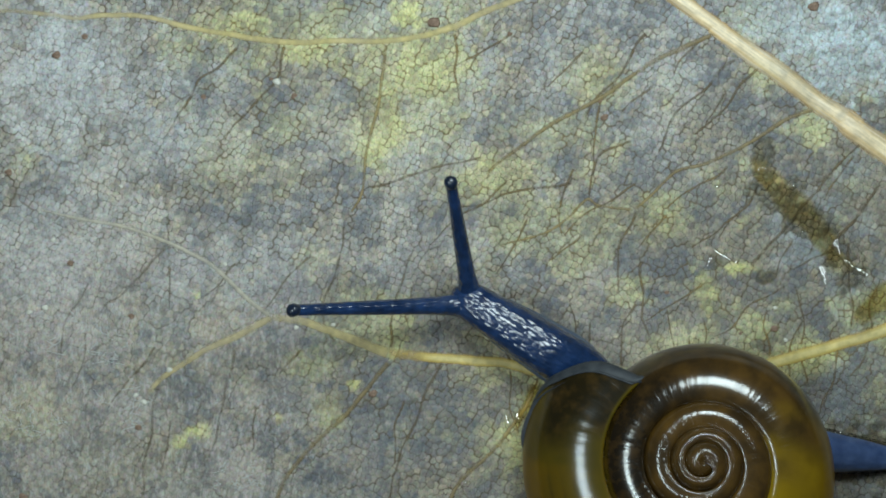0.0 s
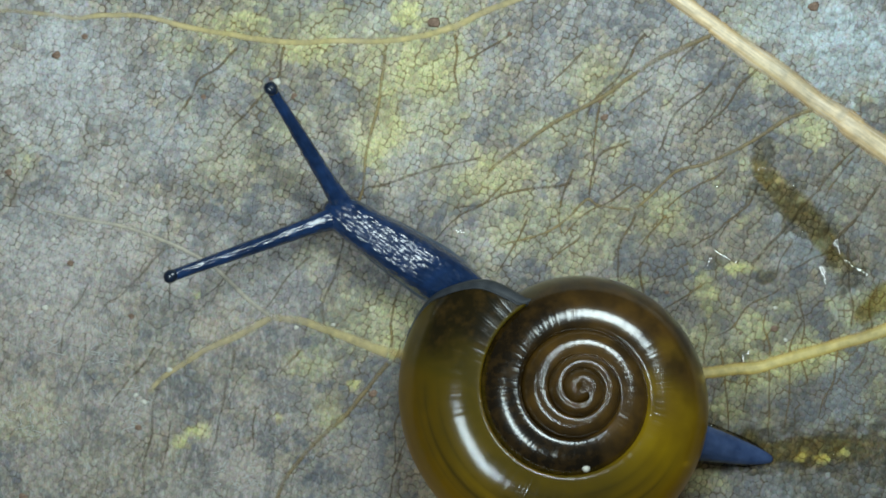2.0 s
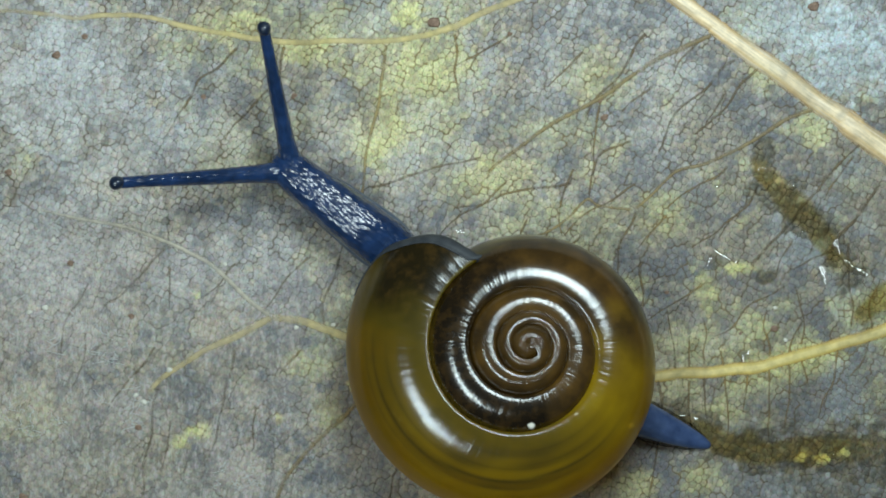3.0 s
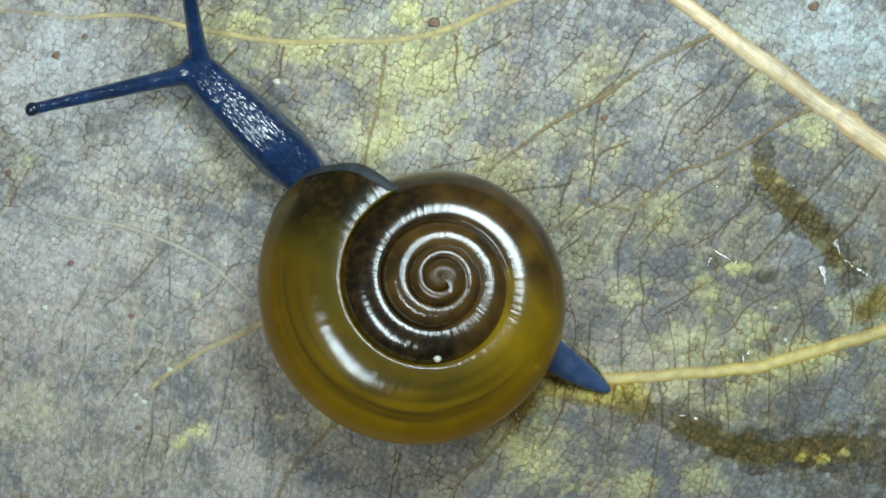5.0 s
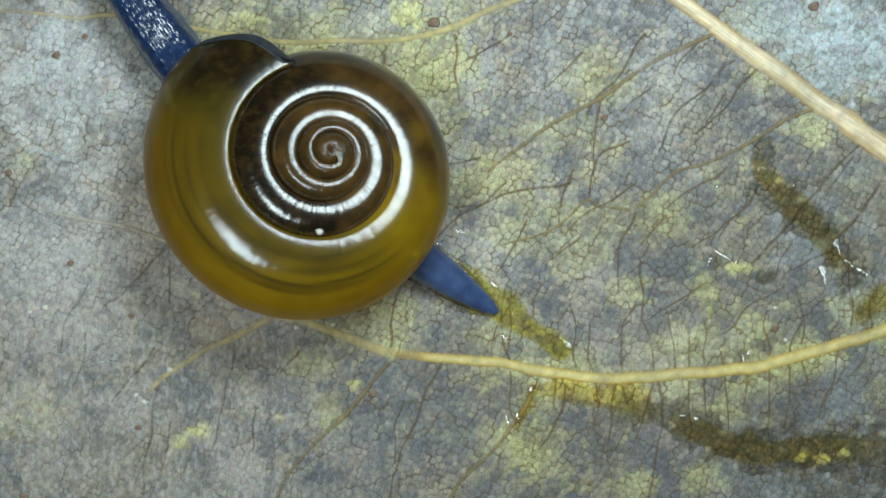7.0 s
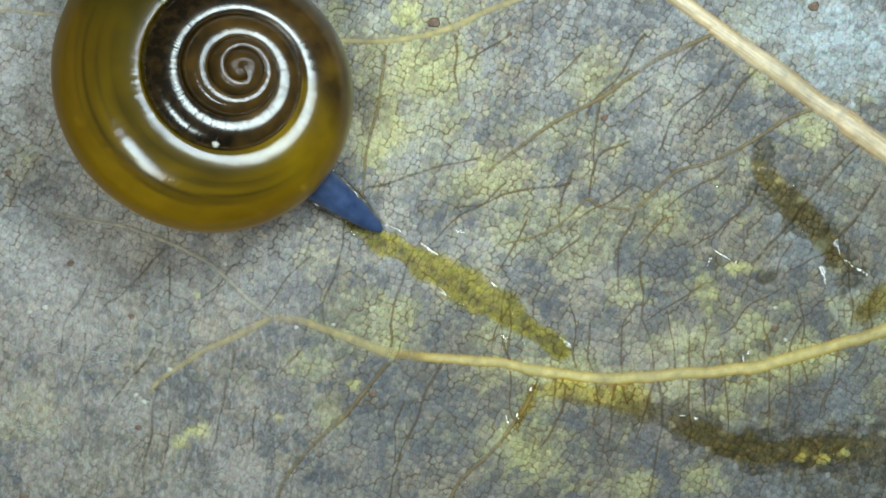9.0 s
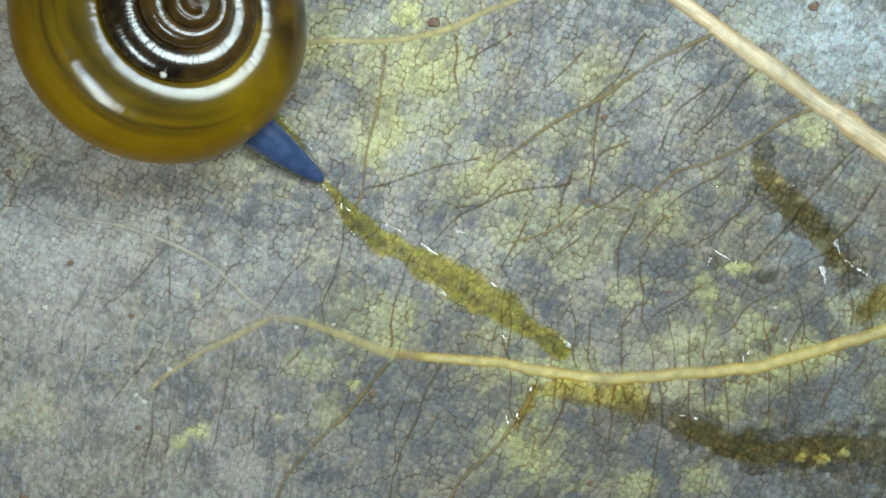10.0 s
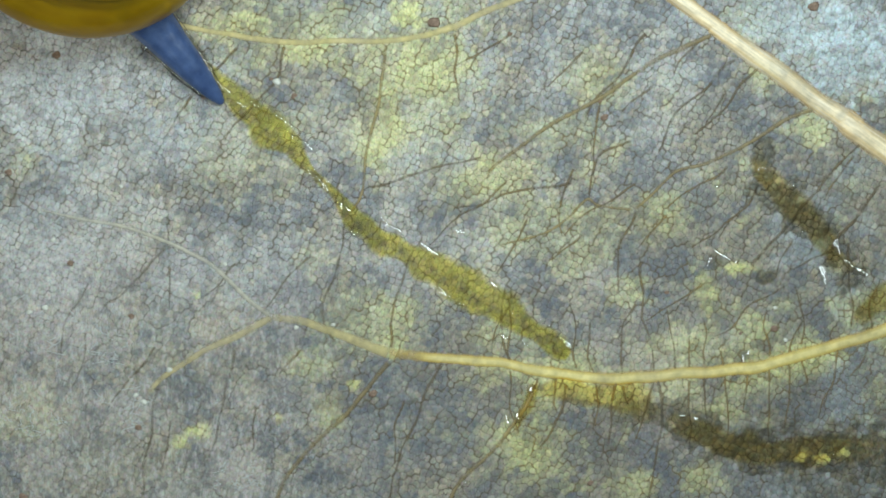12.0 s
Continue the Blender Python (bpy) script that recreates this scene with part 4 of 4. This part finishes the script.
def build_wet():
    for line, half, material, label in (
            ([(1345, 255), (1345, 310), (1390, 350), (1435, 400), (1475, 455), (1515, 490)], (18, 26, 34, 30), BROWNWET, "dark wet streak of water on the rotting blade"),
            ([(1160, 735), (1220, 765), (1290, 788), (1360, 800), (1470, 795), (1600, 780)], (26, 34, 36, 44), BROWNWET, "broad wet smear of water on the rotting blade"),
            ([(925, 692), (990, 688), (1060, 700), (1120, 712), (1175, 745)], (16, 24, 38, 26), BROWNWET, "ochre wet smear below the large side vein"),
            ([(1600, 505), (1555, 530), (1528, 556), (1512, 576)], (34, 26, 18, 10), BROWNWET, "ochre wet patch above the large side vein"),
            ([(948, 672), (935, 715), (905, 765)], (9, 15, 10), BROWNWET, "small wet smear beside a vein")):
        tagged(new("water_film", film_data("water_film", line, half, material, seed=3, thick=0.5)), label, "water film", "water films on the leaf")
    drops = [(1481, 430, 7, 17, 10), (1456, 480, 8, 18, 12), (1500, 462, 6, 12, 40), (1525, 478, 14, 6, -40), (1258, 456, 5, 13, -20), (1276, 450, 12, 4, -35), (1300, 462, 9, 4, -25),
             (816, 410, 8, 4, -10), (1314, 630, 5, 11, 10), (1326, 616, 5, 9, 0), (940, 690, 5, 11, -20), (915, 740, 6, 9, 0), (898, 748, 5, 9, 10), (1208, 735, 7, 5, 0), (1232, 742, 5, 5, 0)]
    small = [(1360, 258, 5, 4, 0), (1018, 370, 6, 4, 20), (1270, 330, 5, 4, 0), (1475, 805, 6, 4, 0), (1085, 43, 4, 4, 0), (286, 145, 6, 6, 0), (1432, 690, 3, 4, 0), (828, 855, 4, 6, 0),
             (1325, 310, 6, 4, 30), (1420, 408, 4, 5, 0), (1435, 445, 5, 5, 0), (1405, 330, 4, 4, 0), (1290, 480, 4, 3, 0), (1470, 168, 5, 4, 0), (1452, 192, 4, 4, 0)]
    for k, (u, v, a, b, turn) in enumerate(drops + small):
        ob = on_leaf(new("water_drop", drop_data("water_drop", a * (1.15 if k < len(drops) else 0.8), b * (1.15 if k < len(drops) else 0.8), turn, 0.10 * min(a, b) + 0.3, k, u)), u, v)
        tagged(ob, "small clear bead of water on the leaf" if k >= len(drops) else "clear glinting bead of water on the leaf", "water drop", "water beads on the leaf")
    rust = [(768, 40, 12), (100, 98, 8), (660, 697, 8), (124, 466, 6), (1370, 582, 7), (902, 60, 5), (1180, 518, 5), (245, 757, 7), (360, 172, 5), (1440, 12, 10), (1070, 208, 7), (1062, 178, 5),
            (520, 170, 6), (150, 65, 6), (15, 305, 7), (1045, 855, 6), (1310, 590, 4), (40, 880, 8), (232, 560, 5), (480, 140, 4)]
    for k, (u, v, r) in enumerate(rust):
        tagged(on_leaf(new("brown_speck", grain_data("brown_speck", r * U, RUST, k, 0.24)), u, v, r * 0.1), "rusty brown crusty speck on the leaf", "speck", "brown specks on the leaf")
    grit = [(80, 545, 6), (52, 553, 5), (300, 655, 6), (148, 206, 4), (240, 700, 5), (524, 580, 5), (398, 468, 4), (214, 330, 4), (94, 425, 5), (1372, 545, 4), (1390, 602, 4), (590, 575, 4), (255, 712, 6), (490, 145, 7)]
    for k, (u, v, r) in enumerate(grit):
        tagged(on_leaf(new("pale_grain", grain_data("pale_grain", r * U, GRIT, k + 30, 0.5)), u, v, r * 0.1), "tiny pale mineral grain lying on the leaf", "grain", "pale grains on the leaf")


def build_fibres():
    """Pale mould threads that lie over the bleached part of the blade."""
    r = np.random.RandomState(21)
    verts, faces = [], []
    spots = ((115, 560, 60, 60), (190, 600, 40, 40), (440, 500, 40, 40), (230, 720, 60, 50), (80, 400, 60, 50), (60, 740, 60, 30), (430, 840, 40, 30), (1490, 130, 60, 60))
    for u, v, ru, rv in spots:
        for _ in range(12):
            a, b, turn, length = u + r.normal() * ru * 0.55, v + r.normal() * rv * 0.55, r.uniform(0.7, 2.3), r.uniform(8, 34)
            line = [(a + math.cos(turn + 0.5 * k * r.normal() * 0.4) * length * k / 4, b + math.sin(turn) * length * k / 4) for k in range(5)]
            p = spline(line, 9)
            t = np.gradient(p, axis=0)
            t /= np.linalg.norm(t, axis=1)[:, None] + 1e-9
            for (x, y), (tx, ty) in zip(p, t):
                for c, lift in ((-0.45, 1.2), (0, 1.6), (0.45, 1.2)):
                    X, Y = (x - ty * c - 784) * U, (441 - y - tx * c) * U
                    verts.append((X, Y, float(relief(np.array([X]), np.array([Y]))[0]) + lift * U))
            n = len(verts) - 27
            faces += [tuple(n + i for i in f) for f in grid_faces(9, 3)]
    ob = new("mould_threads", mesh_of("mould_threads", verts, faces, FLUFF))
    tagged(ob, "thin white mould threads over the bleached leaf", "mould", kind="stuff")


# way of the foot over the leaf: place, half width and the second at which the shell uncovers it
TRACE = [(1005, 632, 26, 5.6), (950, 590, 34, 6.2), (895, 555, 38, 6.8), (840, 520, 34, 7.2), (785, 488, 30, 7.8), (730, 455, 30, 8.3), (680, 425, 30, 8.9), (632, 390, 24, 9.4),
         (590, 345, 9, 9.9), (555, 305, 9, 10.3), (515, 262, 26, 10.7), (470, 225, 32, 11.2), (425, 190, 32, 11.7), (385, 150, 28, 12.2), (345, 105, 28, 12.8)]


def build_trail():
    trail = tagged(new("slime_trail"), "glistening yellowish slime trail behind the snail on the leaf", "slime trail")
    pieces = []
    for k, (u, v, half, t) in enumerate(TRACE):
        a, b = TRACE[max(k - 1, 0)], TRACE[min(k + 1, len(TRACE) - 1)]
        du, dv = b[0] - a[0], b[1] - a[1]
        n = math.hypot(du, dv)
        du, dv = du / n, dv / n
        line = [((a[0] + u) / 2, (a[1] + v) / 2), ((a[0] + 3 * u) / 4, (a[1] + 3 * v) / 4), (u, v), ((b[0] + 3 * u) / 4, (b[1] + 3 * v) / 4), ((b[0] + u) / 2, (b[1] + v) / 2)]
        if k in (0, len(TRACE) - 1):
            line = line[1:] if k == 0 else line[:-1]
            line = line[1:] if k == 0 else line[:-1]
        middle = ((u - 784) * U, (441 - v) * U)
        piece = part_of("slime_piece", film_data("slime_piece", line, ((a[2] + half) / 2 * (0.5 if k == 0 else 1), half, (b[2] + half) / 2), SLIME, middle, 4, 0.6, False), trail)
        piece.location = (*middle, 0)
        r = random.Random(k)
        for j in range(2):
            away = half * r.choice((-0.95, -0.8, 0.2, 0.7, 0.95)) if half > 12 else 0
            along = r.uniform(-26, 26)
            bead = part_of("slime_bead", drop_data("slime_bead", r.uniform(9, 20), r.uniform(2.8, 4.6), -math.degrees(math.atan2(dv, du)) + r.uniform(-12, 12), 0.4, k * 5 + j, u), piece, "glinting slime bead")
            bx, by = u + du * along - dv * away, v + dv * along + du * away
            x, y = (bx - 784) * U, (441 - by) * U
            bead.location = (x - middle[0], y - middle[1], float(relief(np.array([x]), np.array([y]))[0]) + 2.0 * U)
        pieces.append((piece, middle, t))
    return pieces


build_wet()
build_fibres()
slime = build_trail()

# ---- motion ----
# seconds, then the shell's crown on the chart (u, v) and its clockwise turn in degrees
CROWN = [(0, 1246, 818, -8), (0.5, 1190, 787, -5.5), (1, 1134, 767, -3.5), (1.5, 1084, 730, -2), (2, 1030, 686, -1), (2.5, 988, 641, 0.5), (3, 938, 609, 1), (3.2, 922, 590, 1.5),
         (5, 782, 490, 5), (5.5, 735, 430, 8), (6, 681, 377, 8.6), (6.5, 633, 319, 9.4), (7, 587, 265, 10.2), (9, 430, 117, 21), (9.5, 387, 67, 25),
         (10, 352, 0, 27), (10.5, 320, -54, 28), (11, 287, -103, 28), (11.5, 255, -168, 28), (12, 212, -224, 28)]
# how far the shell rocks back over the tail, degrees
ROCK = [(0, -6), (1, -3.5), (2, -1.5), (2.5, -0.5), (4.8, 0.8), (5.5, 2.2), (6, 4.6), (7, 6.4), (9, 10), (9.5, 10.4), (12, 10.4)]
# tip of the tail and the way it points, degrees below the horizontal
TAIL = [(0, 1615, 815, 6), (1, 1480, 815, 8), (1.5, 1432, 815, 11), (2, 1362, 813, 14), (2.5, 1292, 803, 18), (3, 1252, 788, 22), (5, 1074, 690, 32), (5.5, 1036, 656, 34),
        (6, 985, 627, 34), (6.5, 932, 590, 34), (7, 876, 551, 35), (9, 672, 406, 37), (9.5, 622, 366, 38), (10, 568, 318, 38), (10.5, 526, 278, 37), (11, 484, 240, 40),
        (11.5, 440, 210, 45), (12, 391, 180, 49)]
# fork of the head, and the way it points, degrees above the horizontal towards the left
HEAD = [(0, 818, 525, 32), (0.5, 760, 488, 33), (1, 700, 462, 34), (1.5, 642, 416, 34), (2, 592, 370, 33), (2.5, 534, 340, 32), (3, 498, 290, 38), (3.2, 488, 262, 41),
        (4.8, 350, 130, 44), (5, 338, 114, 44), (5.2, 324, 96, 44), (5.4, 312, 76, 45), (5.6, 282, 60, 45), (5.8, 258, 48, 45), (6, 240, 34, 46), (6.2, 224, 20, 47), (6.4, 208, 2, 48),
        (6.6, 190, -30, 49), (7, 172, -85, 53), (9, 30, -260, 62), (12, -180, -620, 66)]
# tips of the two tentacles
TIP_UP = [(0, 798, 325), (0.5, 712, 274), (1, 628, 258), (1.5, 546, 212), (2, 480, 158), (2.5, 433, 122), (3, 468, 52), (3.2, 478, 10), (4.8, 340, -85), (5, 322, -104), (5.4, 302, -142),
          (5.8, 250, -170), (6.2, 232, -200), (6.6, 210, -245), (7, 190, -300), (9, 60, -480), (12, -150, -840)]
TIP_LOW = [(0, 518, 549), (0.5, 452, 506), (1, 392, 540), (1.5, 350, 541), (2, 300, 490), (2.5, 248, 454), (3, 208, 325), (3.2, 200, 277), (4.8, 62, 199), (5, 62, 196), (5.2, 57, 151),
           (5.4, 29, 101), (5.6, -12, 88), (5.8, -32, 66), (6, -30, 54), (6.2, 2, 60), (6.4, 25, 52), (6.6, 60, 5), (7, -20, -60), (9, -150, -180), (12, -400, -500)]


def between(rows, t):
    times = [r[0] for r in rows]
    return [float(np.interp(t, times, [r[k] for r in rows])) for k in range(1, len(rows[0]))]


def snail_pose(t):
    u, v, turn = between(CROWN, t)
    p = chart(u, v, 4.97 * MM)
    return pose(p.x, p.y, 0, 0, 0, 8 - turn)


def in_snail(t, m):
    return snail_pose(t).inverted() @ m


def head_pose(t):
    u, v, up = between(HEAD, t)
    p = chart(u, v, 1.8 * MM)
    return pose(p.x, p.y, 0, 0, 0, -up)


def horn_pose(t, tips, side, length):
    m = head_pose(t)
    root = m @ Vector((0.15 * MM, side * 0.26 * MM, 1.32 * MM))
    u, v = between(tips, t)
    flat = chart(u, v, 3.2 * MM) - root
    reach = min(math.hypot(flat.x, flat.y), length * 0.995)
    rise = math.degrees(math.acos(reach / length))
    return Matrix.Translation(root) @ pose(0, 0, 0, 0, -rise, math.degrees(math.atan2(flat.y, flat.x)))


TIMES = sorted({r[0] for r in CROWN + HEAD + TIP_UP + TIP_LOW} | {4, 7.5, 8, 8.5})


def motions():
    walk(snail, [(t, snail_pose(t)) for t in TIMES])
    crown = Matrix.Translation((0, 0, 4.97 * MM))
    rock_axis = Vector((-math.sin(radians(42)), math.cos(radians(42)), 0))
    walk(shell, [(t, crown @ Matrix.Rotation(radians(between(ROCK, t)[0]), 4, rock_axis) @ crown.inverted()) for t in TIMES])
    walk(head, [(t, in_snail(t, head_pose(t))) for t in TIMES])
    rows = []
    for t in TIMES:
        u, v, down = between(TAIL, t)
        p = chart(u, v)
        rows.append((t, in_snail(t, pose(p.x, p.y, 0.02 * MM, 0, 0, 180 - down))))
    walk(tail, rows)
    for piece, middle, t_out in slime:
        laid = pose(middle[0], middle[1], 0)
        t_down = max(t_out - 1.9, 0)
        carried_along = snail_pose(t_down).inverted() @ laid
        times = sorted({t for t in TIMES if abs(t - t_down) > 0.12} | {t_down})
        walk(piece, [(t, snail_pose(t) @ carried_along if t < t_down else laid) for t in times])
    walk(horns[0], [(t, in_snail(t, horn_pose(t, TIP_UP, 1, 5.1 * MM))) for t in TIMES])
    walk(horns[1], [(t, in_snail(t, horn_pose(t, TIP_LOW, -1, 6.3 * MM))) for t in TIMES])


motions()
